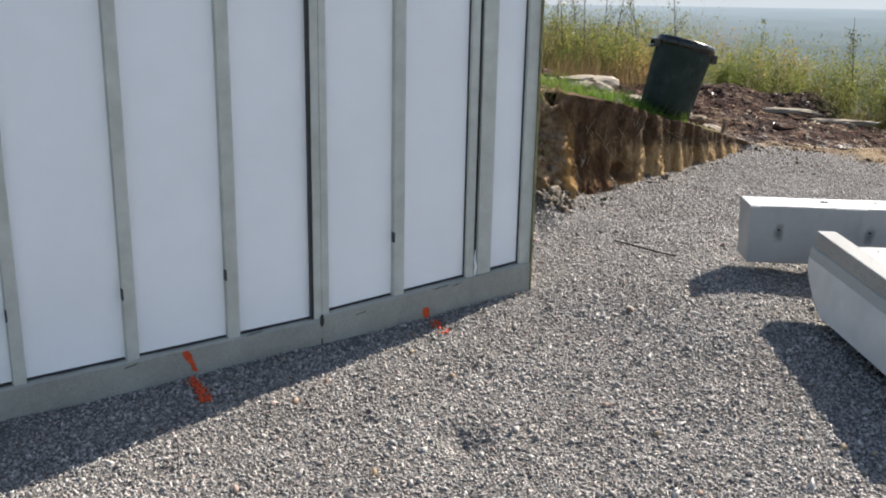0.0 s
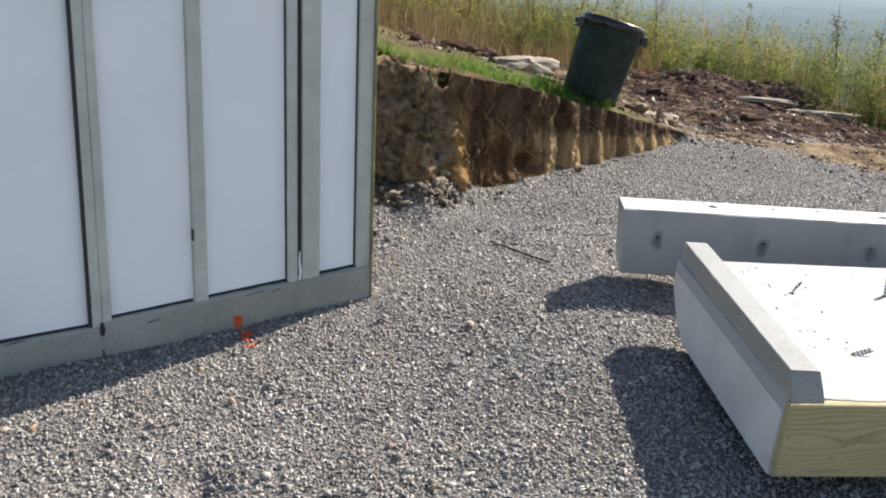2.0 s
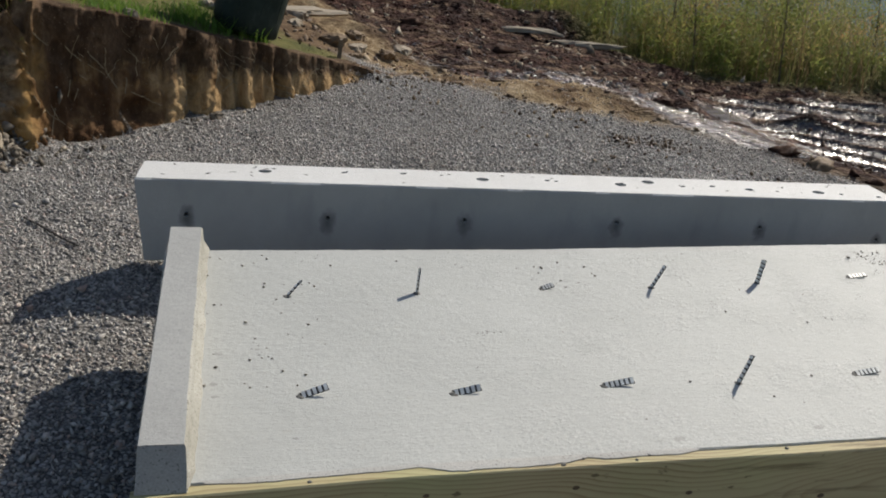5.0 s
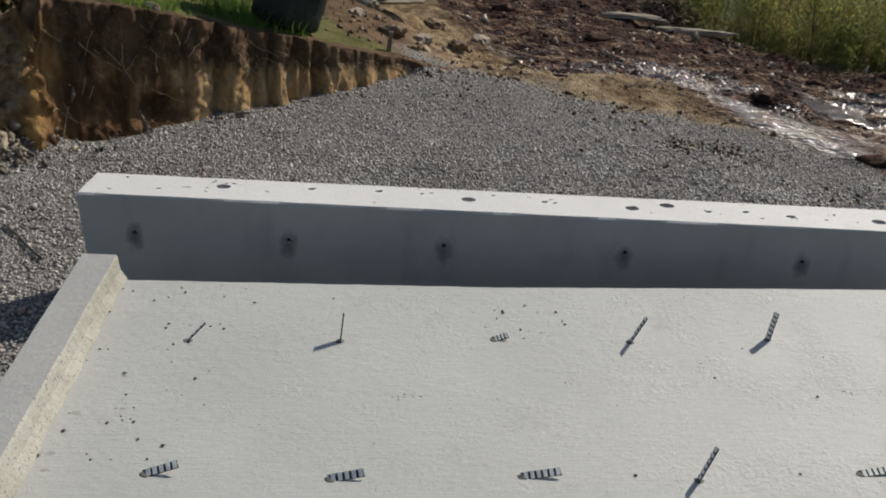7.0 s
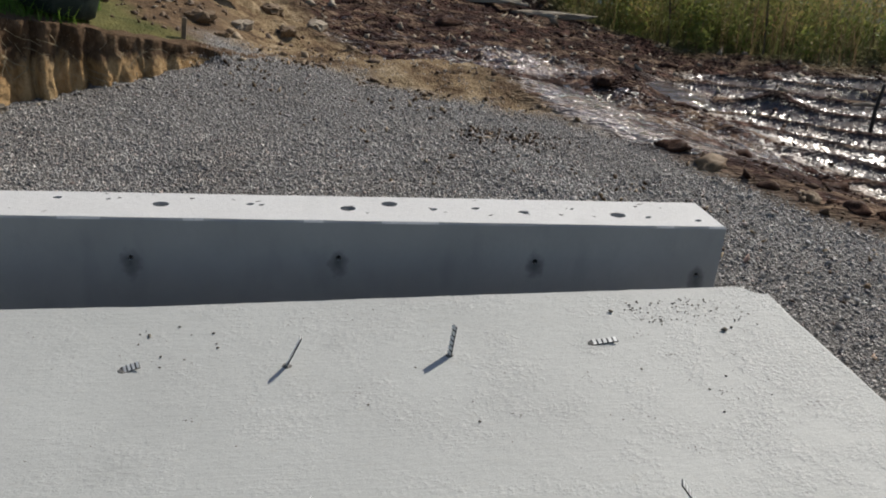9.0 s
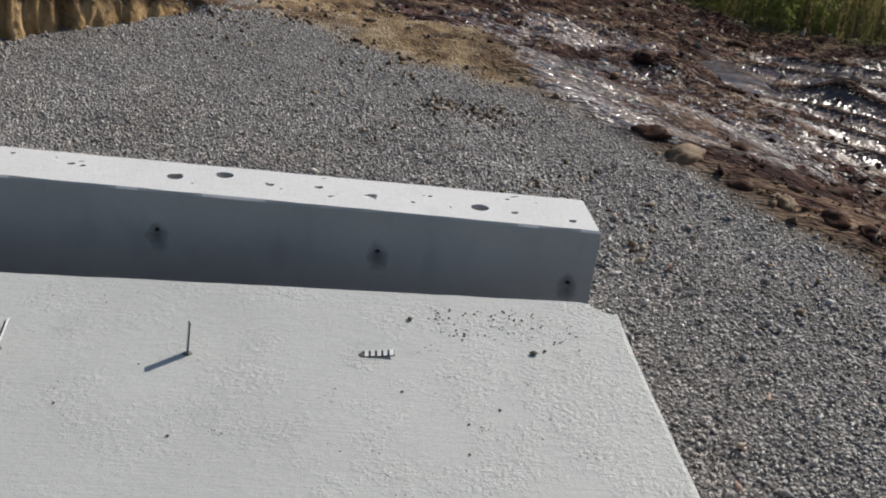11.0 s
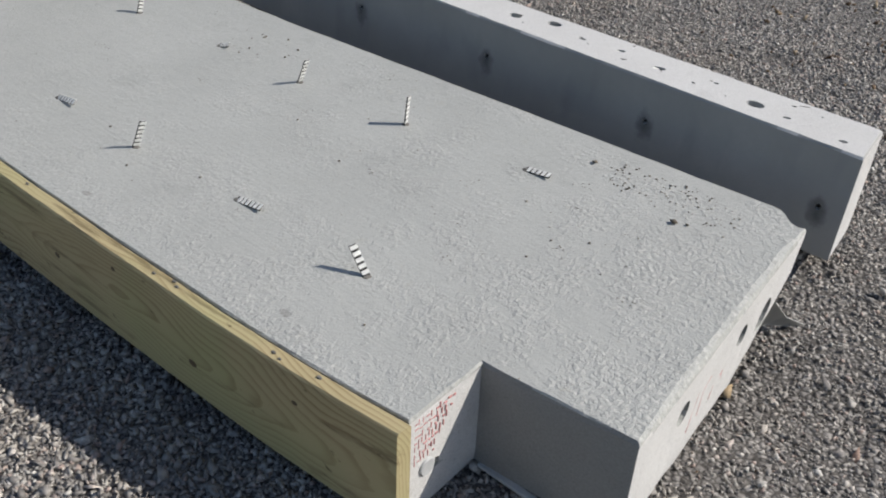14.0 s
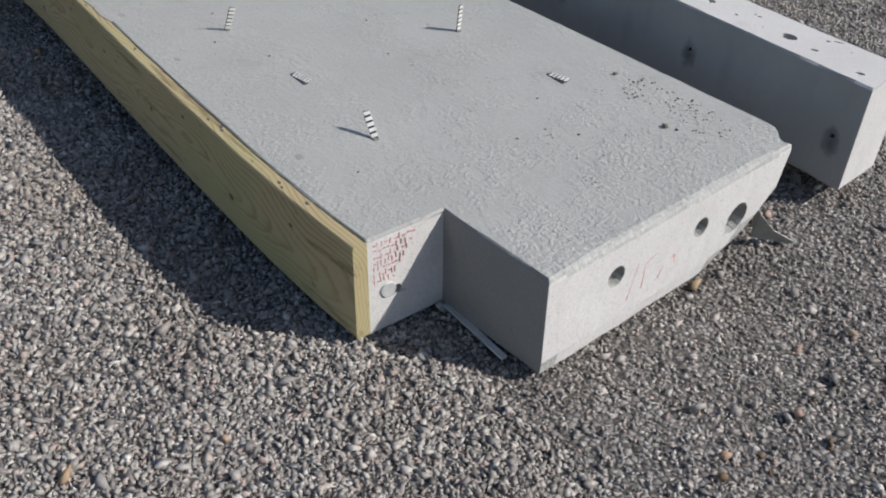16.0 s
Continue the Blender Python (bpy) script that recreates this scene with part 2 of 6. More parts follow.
M_ENDBOARD = plain("pale_cement_board", (0.60, 0.60, 0.585), 0.8, 0.0, 0.10, 5.0, 0.2)
M_FOAM = plain("white_insulation_foam", (0.93, 0.94, 0.95), 0.55, 0.0, 0.03, 2.0, 0.05)
M_GALV = plain("galvanized_stud_face", (0.52, 0.535, 0.485), 0.55, 0.1, 0.14, 7.0, 0.1)
M_TRIM = plain("stained_trim", (0.22, 0.20, 0.10), 0.8, 0.0, 0.5, 5.0, 0.3)
M_SEAL = plain("black_sealant", (0.02, 0.02, 0.022), 0.5)
def scuffed_plastic():
    n = Nodes("dark_green_plastic", 0.55, 0.0, 0.16)
    col = n.ramp(n.noise(6.0, 5.0), (0.35, (0.013, 0.022, 0.017)), (0.7, (0.026, 0.038, 0.031)))
    col = n.mix(n.ramp(n.noise(8.0, 6.0, 0.7, n.scaled(1.0, 1.0, 0.5)), (0.56, 0.0), (0.72, 0.26)), col, (0.13, 0.15, 0.135))
    col = n.mix(n.ramp(n.noise(30.0, 4.0, 0.7), (0.66, 0.0), (0.72, 0.5)), col, (0.26, 0.27, 0.25))
    return n.done(col, n.ramp(n.noise(14.0, 4.0), (0.3, 0.45), (0.7, 0.7)), n.bump(n.noise(60.0, 2.0), 0.08, 0.002))


M_CAN = scuffed_plastic()
M_CAN_RIM = plain("black_plastic_rim", (0.008, 0.009, 0.009), 0.3, 0.0, 0.3, 20.0, 0.05)
M_TIE = plain("steel_tie", (0.74, 0.74, 0.71), 0.5, 0.05, 0.2, 60.0, 0.1)
M_ORANGE = plain("orange_marking_paint", (0.66, 0.085, 0.02), 0.6, 0.0, 0.25, 60.0, 0.2)
M_RED = plain("red_crayon", (0.56, 0.27, 0.26), 0.8, 0.0, 0.3, 80.0, 0.1)
M_PALE = plain("pale_plastic", (0.46, 0.47, 0.47), 0.4, 0.0, 0.1, 30.0, 0.05)
M_DARK = plain("dark_steel", (0.03, 0.028, 0.026), 0.6, 0.4, 0.3, 30.0, 0.2)
M_ROD = plain("dusty_rusty_steel", (0.09, 0.075, 0.065), 0.85, 0.0, 0.4, 40.0, 0.3)
M_ROOT = plain("pale_root", (0.30, 0.24, 0.15), 0.9, 0.0, 0.4, 40.0, 0.2)
M_STAKE = plain("grey_stake_wood", (0.20, 0.15, 0.10), 0.85, 0.0, 0.3, 20.0, 0.3)
M_SHEET = plain("grey_sheet_metal", (0.40, 0.40, 0.38), 0.5, 0.4, 0.15, 12.0, 0.1)


def stone_material(name, *stops, gloss=None, dust=(0.15, 0.145, 0.14)):
    n = Nodes(name, 0.75, 0.0, 0.5 if gloss else 0.4).world_pos()
    col = n.ramp(n.island(), *stops)
    col = n.mix(n.ramp(n.noise(130.0, 3.0), (0.35, 0.0), (0.7, 0.35)), col, dust)
    col = n.mix(n.ramp(n.noise(1.7, 4.0, 0.65), (0.42, 0.0), (0.64, 0.6)), col, n.mix(1.0, col, (0.78, 0.735, 0.69), "MULTIPLY"))
    return n.done(col, gloss, n.bump(n.noise(220.0, 3.0), 0.4, 0.003))


M_STONES = stone_material("crushed_limestone", (0.0, (0.175, 0.165, 0.155)), (0.28, (0.275, 0.260, 0.243)), (0.58, (0.390, 0.372, 0.346)),
                          (0.82, (0.575, 0.555, 0.512)), (0.92, (0.40, 0.305, 0.265)), (1.0, (0.69, 0.67, 0.63)), gloss=0.54)
M_BIGSTONES = stone_material("mixed_stones", (0.0, (0.20, 0.19, 0.185)), (0.45, (0.36, 0.345, 0.33)), (0.75, (0.50, 0.485, 0.46)), (0.88, (0.40, 0.27, 0.21)), (0.95, (0.46, 0.33, 0.17)), (1.0, (0.55, 0.54, 0.52)))
M_ROCK = stone_material("pale_sandstone", (0.0, (0.22, 0.175, 0.125)), (0.5, (0.33, 0.275, 0.20)), (1.0, (0.42, 0.37, 0.29)), dust=(0.12, 0.085, 0.055))
M_RUBBLE = stone_material("bank_rubble_stone", (0.0, (0.06, 0.045, 0.03)), (0.5, (0.15, 0.12, 0.085)), (0.9, (0.24, 0.20, 0.15)), (1.0, (0.45, 0.38, 0.27)))
M_SANDCLOD = stone_material("ochre_clods", (0.0, (0.05, 0.028, 0.016)), (0.5, (0.15, 0.095, 0.05)), (0.85, (0.27, 0.19, 0.105)), (1.0, (0.40, 0.33, 0.23)), dust=(0.09, 0.055, 0.035))
M_SOILCLOD = stone_material("brown_soil_clods", (0.0, (0.05, 0.03, 0.018)), (0.6, (0.12, 0.075, 0.042)), (0.93, (0.20, 0.14, 0.085)), (1.0, (0.42, 0.36, 0.27)), dust=(0.09, 0.055, 0.035))


def clod_material():
    n = Nodes("mud_clods", 0.9, 0.0, 0.06).world_pos()
    col = n.ramp(n.island(), (0.0, (0.016, 0.007, 0.005)), (0.6, (0.045, 0.022, 0.015)), (1.0, (0.10, 0.058, 0.036)))
    col = n.mix(n.ramp(n.noise(24.0, 4.0, 0.65), (0.40, 0.0), (0.72, 0.6)), col, (0.10, 0.060, 0.040))
    return n.done(col, n.ramp(n.noise(15.0, 3.0), (0.4, 0.55), (0.6, 0.95)), n.bump(n.noise(70.0, 4.0, 0.65), 0.7, 0.008))


M_CLOD = clod_material()


def ground_material():
    n = Nodes("ground_earth", 0.85, 0.0, 0.35).world_pos()
    # crushed stone between and beyond the loose stones
    cell = n.cells(62.0)
    g = n.ramp(cell, (0.1, (0.13, 0.123, 0.116)), (0.5, (0.25, 0.238, 0.225)), (0.9, (0.44, 0.42, 0.395)))
    g = n.mix(n.ramp(n.cells(62.0, "Distance", "DISTANCE_TO_EDGE"), (0.0, 0.95), (0.2, 0.0)), g, (0.055, 0.051, 0.047))
    g = n.mix(n.ramp(n.noise(1.3, 4.0), (0.45, 0.0), (0.75, 0.35)), g, (0.16, 0.15, 0.14))
    # wet reddish mud
    m1 = n.noise(7.0, 6.0, 0.65)
    mud = n.ramp(m1, (0.38, (0.012, 0.006, 0.005)), (0.54, (0.034, 0.017, 0.014)), (0.66, (0.095, 0.054, 0.041)), (0.80, (0.18, 0.118, 0.088)))
    mud = n.mix(n.ramp(n.noise(1.1, 4.0, 0.6), (0.45, 0.0), (0.68, 0.6)), mud, n.mix(1.0, mud, (1.75, 1.45, 1.25), "MULTIPLY"))
    drier = n.ramp(n.noise(2.3, 5.0, 0.7, n.scaled(0.7, 1.6, 1.0, -25.0)), (0.50, 0.0), (0.60, 0.8))
    mud = n.mix(drier, mud, n.ramp(m1, (0.34, (0.06, 0.036, 0.024)), (0.52, (0.17, 0.115, 0.075)), (0.72, (0.30, 0.225, 0.155))))
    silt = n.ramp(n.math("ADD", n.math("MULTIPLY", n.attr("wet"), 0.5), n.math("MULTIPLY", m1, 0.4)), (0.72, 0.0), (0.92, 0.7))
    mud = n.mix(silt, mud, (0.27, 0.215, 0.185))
    # sandy subsoil
    sand = n.ramp(n.noise(4.5, 7.0, 0.72, n.scaled(1.0, 0.55, 1.0, -35.0)), (0.34, (0.05, 0.032, 0.021)), (0.45, (0.145, 0.096, 0.055)), (0.55, (0.26, 0.19, 0.11)), (0.68, (0.38, 0.30, 0.20)))
    # cut clay face: dark topsoil above, ochre below, in uneven upright streaks
    streak = n.noise(1.5, 6.0, 0.65, n.scaled(3.2, 3.2, 1.2))
    clay = n.ramp(streak, (0.28, (0.045, 0.024, 0.012)), (0.44, (0.14, 0.075, 0.030)), (0.58, (0.28, 0.155, 0.058)), (0.75, (0.42, 0.29, 0.15)))
    clay = n.mix(n.ramp(n.noise(26.0, 5.0, 0.7), (0.4, 0.0), (0.75, 0.6)), clay, (0.05, 0.03, 0.018))
    clay = n.mix(n.attr("topsoil"), clay, n.ramp(n.noise(14.0, 5.0), (0.3, (0.028, 0.018, 0.010)), (0.7, (0.085, 0.055, 0.030))))
    # meadow soil and litter
    mead = n.ramp(n.noise(5.0, 6.0, 0.6), (0.3, (0.06, 0.065, 0.022)), (0.6, (0.13, 0.12, 0.045)), (0.85, (0.22, 0.18, 0.09)))
    col = n.mix(n.attr("sand"), g, sand)
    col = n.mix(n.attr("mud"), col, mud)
    col = n.mix(n.attr("soil"), col, n.ramp(n.noise(8.0, 6.0, 0.65), (0.3, (0.05, 0.032, 0.02)), (0.55, (0.13, 0.085, 0.05)), (0.8, (0.27, 0.19, 0.11))))
    col = n.mix(n.attr("cut"), col, clay)
    col = n.mix(n.attr("meadow"), col, mead)
    fleck = n.noise(16.0, 5.0, 0.72, n.scaled(0.8, 1.25, 1.0, -25.0))
    damp = n.math("ADD", n.math("MULTIPLY", n.attr("wet"), 0.115), n.math("MULTIPLY_ADD", n.noise(1.6, 3.0), 0.35, n.math("MULTIPLY", fleck, 0.75)))
    wet = n.math("MULTIPLY", n.attr("mud"), n.ramp(damp, (0.645, 0.0), (0.69, 1.0)))
    wet = n.math("MULTIPLY", wet, n.math("MULTIPLY_ADD", n.attr("ruts"), -0.85, 1.0))
    slick = n.math("MULTIPLY", n.attr("slick"), n.ramp(fleck, (0.30, 0.0), (0.44, 1.0)))
    wet = n.math("MAXIMUM", n.math("MAXIMUM", wet, slick), n.attr("pool"))
    rough = n.mix(wet, (0.90, 0.90, 0.90), n.ramp(n.noise(9.0, 3.0), (0.35, (0.11, 0.11, 0.11)), (0.65, (0.22, 0.22, 0.22))))
    rough = n.mix(slick, rough, (0.27, 0.27, 0.27))
    rough = n.mix(n.attr("pool"), rough, (0.16, 0.16, 0.16))
    n.put(n.b.inputs["Specular IOR Level"], n.math("MULTIPLY_ADD", wet, 0.92, 0.06))
    loose = n.math("SUBTRACT", 1.0, n.math("MAXIMUM", n.attr("cut"), n.attr("mud")))
    h = n.math("ADD", n.math("MULTIPLY", n.math("MULTIPLY", n.cells(62.0, "Distance"), loose), -0.6), n.math("MULTIPLY", n.noise(24.0, 5.0, 0.65), n.math("MULTIPLY_ADD", n.attr("mud"), -0.75, 1.0)))
    h = n.math("ADD", h, n.math("MULTIPLY", n.math("MULTIPLY", n.noise(7.0, 5.0, 0.7), n.attr("cut")), 4.0))
    h = n.math("ADD", h, n.math("MULTIPLY", n.math("MULTIPLY", n.noise(11.0, 2.0, 0.55, n.scaled(0.8, 1.3, 1.0, -12.0)), n.attr("mud")), 5.0))
    h = n.math("ADD", h, n.math("MULTIPLY", n.math("MULTIPLY", n.noise(30.0, 1.0, 0.5, n.scaled(0.8, 1.3, 1.0, -12.0)), n.attr("mud")), 2.6))
    dry = n.math("SUBTRACT", 1.0, n.math("MULTIPLY", n.attr("pool"), 0.80))
    dry = n.math("MULTIPLY", dry, n.math("MULTIPLY_ADD", slick, -0.90, 1.0))
    return n.done(col, rough, n.bump(n.math("MULTIPLY", h, dry), 0.8, 0.02))


M_GROUND = ground_material()


def bank_material():
    """Topsoil over brown and ochre clay in upright streaks; a mottled slope of earth and chips at one end."""
    n = Nodes("cut_clay", 0.95, 0.0, 0.1).world_pos()
    sep = n.t.nodes.new("ShaderNodeSeparateXYZ")
    n.t.links.new(n.pos, sep.inputs[0])
    along = n.math("MULTIPLY_ADD", sep.outputs[0], 0.4, 0.6)                       # 0.28 at x -0.8, 1 at x 1
    streak = n.noise(5.0, 6.0, 0.65, n.scaled(1.6, 1.6, 0.30))
    brown = n.ramp(streak, (0.30, (0.045, 0.021, 0.011)), (0.46, (0.095, 0.051, 0.026)), (0.60, (0.165, 0.096, 0.049)), (0.76, (0.29, 0.185, 0.098)))
    ochre = n.ramp(streak, (0.28, (0.14, 0.078, 0.034)), (0.42, (0.30, 0.185, 0.085)), (0.58, (0.44, 0.30, 0.155)), (0.76, (0.60, 0.47, 0.29)))
    share = n.math("ADD", along, n.math("MULTIPLY_ADD", n.noise(2.6, 4.0, 0.6), 0.8, -0.4))
    clay = n.mix(n.ramp(share, (0.44, 0.0), (0.58, 1.0)), brown, ochre)
    edge = n.math("ABSOLUTE", n.math("ADD", sep.outputs[0], n.math("MULTIPLY_ADD", n.noise(6.0, 3.0), 0.10, 0.75)))
    clay = n.mix(n.ramp(n.noise(34.0, 5.0, 0.7), (0.48, 0.0), (0.72, 0.5)), clay, (0.07, 0.042, 0.022))
    dark = n.ramp(n.noise(9.0, 7.0, 0.75, n.scaled(1.3, 1.3, 0.6)), (0.32, (0.030, 0.018, 0.011)), (0.46, (0.068, 0.042, 0.026)), (0.58, (0.12, 0.078, 0.050)), (0.72, (0.23, 0.165, 0.105)))
    drip = n.noise(3.0, 5.0, 0.7, n.scaled(4.5, 4.5, 0.25))
    line = n.math("ADD", n.attr("level"), n.math("MULTIPLY_ADD", drip, 0.8, -0.38))
    col = n.mix(n.ramp(line, (0.46, 0.0), (0.62, 0.94)), clay, dark)
    # Ochre clay brightened along x -0.75: sunlight on the corner painted in.
    lit_corner = n.math("MULTIPLY", n.ramp(edge, (0.02, 0.9), (0.085, 0.0)), n.ramp(line, (0.55, 1.0), (0.95, 0.25)))
    col = n.mix(lit_corner, col, n.ramp(streak, (0.3, (0.17, 0.085, 0.030)), (0.7, (0.50, 0.31, 0.12))))
    scree = n.ramp(n.noise(11.0, 7.0, 0.78), (0.31, (0.060, 0.040, 0.027)), (0.43, (0.165, 0.113, 0.073)), (0.56, (0.32, 0.228, 0.146)), (0.69, (0.48, 0.375, 0.25)), (0.78, (0.62, 0.51, 0.36)))
    scree = n.mix(n.ramp(n.math("MULTIPLY_ADD", n.attr("level"), -0.22, n.noise(5.0, 4.0, 0.6)), (0.40, 0.0), (0.52, 0.6)), scree, n.ramp(n.noise(17.0, 4.0, 0.7), (0.36, (0.11, 0.064, 0.030)), (0.64, (0.42, 0.26, 0.11))))
    col = n.mix(n.ramp(n.math("ADD", along, n.math("MULTIPLY_ADD", n.noise(5.0, 3.0), 0.16, -0.08)), (0.235, 0.95), (0.285, 0.0)), col, scree)
    col = n.mix(n.ramp(n.cells(48.0, "Distance"), (0.08, 0.8), (0.14, 0.0)), col, n.mix(n.noise(9.0), (0.20, 0.16, 0.11), (0.45, 0.36, 0.24)))
    h = n.math("ADD", n.noise(26.0, 6.0, 0.7), n.math("MULTIPLY", n.noise(90.0, 3.0, 0.6), 0.4))
    return n.done(col, None, n.bump(h, 0.8, 0.02))


M_BANK = bank_material()


def leaf_material(name, *stops, clump=0.0):
    n = Nodes(name, 0.6, 0.0, 0.3).world_pos()
    mixed = n.island()
    if clump:
        wide = n.ramp(n.noise(0.62, 4.0, 0.65), (0.32, 0.0), (0.68, 1.0))
        mixed = n.math("ADD", n.math("MULTIPLY", wide, clump), n.math("MULTIPLY", mixed, 1.0 - clump))
    col = n.ramp(mixed, *stops)
    mat = n.done(col)
    thin = n.t.nodes.new("ShaderNodeBsdfTranslucent")
    both = n.t.nodes.new("ShaderNodeMixShader")
    both.inputs[0].default_value = 0.5
    n.t.links.new(n.mix(0.10, col, (0.40, 0.38, 0.10)), thin.inputs[0])
    n.t.links.new(n.b.outputs[0], both.inputs[1])
    n.t.links.new(thin.outputs[0], both.inputs[2])
    n.t.links.new(both.outputs[0], n.t.nodes["Material Output"].inputs[0])
    return mat


M_GRASS = leaf_material("green_grass", (0.0, (0.05, 0.12, 0.014)), (0.55, (0.105, 0.215, 0.03)), (0.85, (0.17, 0.25, 0.05)), (1.0, (0.28, 0.26, 0.10)), clump=0.35)
M_REED = leaf_material("spring_scrub", (0.0, (0.19, 0.11, 0.066)), (0.16, (0.32, 0.21, 0.115)), (0.32, (0.27, 0.24, 0.095)), (0.46, (0.19, 0.215, 0.070)), (0.58, (0.11, 0.155, 0.048)), (0.70, (0.24, 0.25, 0.085)), (0.86, (0.42, 0.30, 0.15)), (1.0, (0.38, 0.19, 0.10)), clump=0.82)
M_HERB = leaf_material("dull_herbs", (0.0, (0.05, 0.065, 0.022)), (0.5, (0.10, 0.12, 0.045)), (1.0, (0.19, 0.16, 0.08)))
M_BUSH = leaf_material("bush_leaves", (0.0, (0.30, 0.17, 0.085)), (0.22, (0.34, 0.24, 0.10)), (0.42, (0.26, 0.27, 0.075)), (0.60, (0.15, 0.20, 0.05)), (0.78, (0.30, 0.31, 0.10)), (1.0, (0.36, 0.20, 0.12)), clump=0.7)
M_STEM = leaf_material("bare_stems", (0.0, (0.085, 0.055, 0.040)), (0.5, (0.18, 0.105, 0.070)), (1.0, (0.27, 0.19, 0.115)), clump=0.5)
M_DRYGRASS = leaf_material("dry_grass", (0.0, (0.115, 0.065, 0.038)), (0.6, (0.19, 0.125, 0.070)), (1.0, (0.11, 0.105, 0.042)), clump=0.4)
M_TWIG = plain("sapling_bark", (0.11, 0.085, 0.06), 0.9, 0.0, 0.3, 30.0, 0.3)
M_LEAF = leaf_material("young_leaves", (0.0, (0.08, 0.11, 0.02)), (0.6, (0.13, 0.155, 0.032)), (1.0, (0.21, 0.17, 0.05)))


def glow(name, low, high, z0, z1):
    """Distance seen through miles of air: it only glows, with haze painted paler upwards."""
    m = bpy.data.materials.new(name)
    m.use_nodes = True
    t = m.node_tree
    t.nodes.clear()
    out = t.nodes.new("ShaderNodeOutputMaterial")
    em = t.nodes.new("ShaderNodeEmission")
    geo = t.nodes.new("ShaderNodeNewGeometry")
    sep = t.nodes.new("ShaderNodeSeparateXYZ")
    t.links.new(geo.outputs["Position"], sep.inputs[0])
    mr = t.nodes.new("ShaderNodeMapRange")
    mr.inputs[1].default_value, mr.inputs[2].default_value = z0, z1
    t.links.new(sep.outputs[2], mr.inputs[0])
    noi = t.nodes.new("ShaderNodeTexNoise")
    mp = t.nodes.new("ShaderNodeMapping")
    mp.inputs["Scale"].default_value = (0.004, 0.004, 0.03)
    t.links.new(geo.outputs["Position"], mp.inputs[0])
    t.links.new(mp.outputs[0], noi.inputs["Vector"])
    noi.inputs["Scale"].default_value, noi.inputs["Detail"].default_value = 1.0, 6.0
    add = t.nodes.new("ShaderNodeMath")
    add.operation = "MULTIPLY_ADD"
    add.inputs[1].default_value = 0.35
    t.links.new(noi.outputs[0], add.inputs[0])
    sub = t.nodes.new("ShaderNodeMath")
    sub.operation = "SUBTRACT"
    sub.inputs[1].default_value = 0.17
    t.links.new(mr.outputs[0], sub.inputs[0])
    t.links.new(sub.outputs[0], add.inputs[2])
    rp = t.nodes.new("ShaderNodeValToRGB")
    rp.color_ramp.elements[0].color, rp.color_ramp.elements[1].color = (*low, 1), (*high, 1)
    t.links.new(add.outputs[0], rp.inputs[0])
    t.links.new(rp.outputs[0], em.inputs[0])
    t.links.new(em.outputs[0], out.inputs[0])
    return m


# ---- mesh helpers ----
def mesh_of(bm, name, mat, smooth=False):
    me = bpy.data.meshes.new(name)
    bmesh.ops.recalc_face_normals(bm, faces=bm.faces)
    bm.to_mesh(me)
    bm.free()
    me.materials.append(mat)
    if smooth:
        for p in me.polygons:
            p.use_smooth = True
    return me


def part(name, bm, mat, parent=None, label="", smooth=False):
    """One mesh object, under a thing or a part."""
    ob = new(name, mesh_of(bm, name, mat, smooth))
    if parent is not None:
        ob.parent = parent
    if label:
        ob["label"] = label
    return ob


def thing(name, m, label, category, group="", kind=""):
    ob = new(name)
    ob.empty_display_size = 0.1
    ob.matrix_basis = m
    return tagged(ob, label, category, group, kind)


def add_box(bm, x0, x1, y0, y1, z0, z1, bevel=0.0, segs=1):
    vs = [bm.verts.new((x, y, z)) for z in (z0, z1) for y in (y0, y1) for x in (x0, x1)]
    fs = [bm.faces.new([vs[i] for i in f]) for f in ((0, 2, 3, 1), (4, 5, 7, 6), (0, 1, 5, 4), (2, 6, 7, 3), (0, 4, 6, 2), (1, 3, 7, 5))]
    if bevel:
        edges = list({e for f in fs for e in f.edges})
        bmesh.ops.bevel(bm, geom=edges, offset=bevel, segments=segs, affect="EDGES", profile=0.5)
    return vs


def box(x0, x1, y0, y1, z0, z1, bevel=0.0, segs=1):
    bm = bmesh.new()
    add_box(bm, x0, x1, y0, y1, z0, z1, bevel, segs)
    return bm


def rings(bm, loops, cap=True):
    """Joins loops of equal length, each a list of points, into a closed skin."""
    rows = [[bm.verts.new(p) for p in loop] for loop in loops]
    k = len(rows[0])
    for a, b in zip(rows, rows[1:]):
        for i in range(k):
            bm.faces.new((a[i], a[(i + 1) % k], b[(i + 1) % k], b[i]))
    if cap:
        bm.faces.new(rows[0][::-1])
        bm.faces.new(rows[-1])
    return rows


def lathe(bm, profile, n=32):
    rings(bm, [[(r * math.cos(a), r * math.sin(a), z) for a in [2 * math.pi * i / n for i in range(n)]] for r, z in profile])


def tube(bm, points, radii, n=6):
    points = [Vector(p) for p in points]
    loops = []
    for i, p in enumerate(points):
        d = (points[min(i + 1, len(points) - 1)] - points[max(i - 1, 0)]).normalized()
        u = d.orthogonal().normalized()
        v = d.cross(u)
        loops.append([p + (u * math.cos(2 * math.pi * k / n) + v * math.sin(2 * math.pi * k / n)) * radii[i] for k in range(n)])
    rings(bm, loops)


def dense(outline, step):
    out = []
    for a, b in zip(outline, outline[1:] + outline[:1]):
        a, b = Vector(a), Vector(b)
        k = max(1, int((b - a).length / step))
        out += [a.lerp(b, i / k) for i in range(k)]
    return out


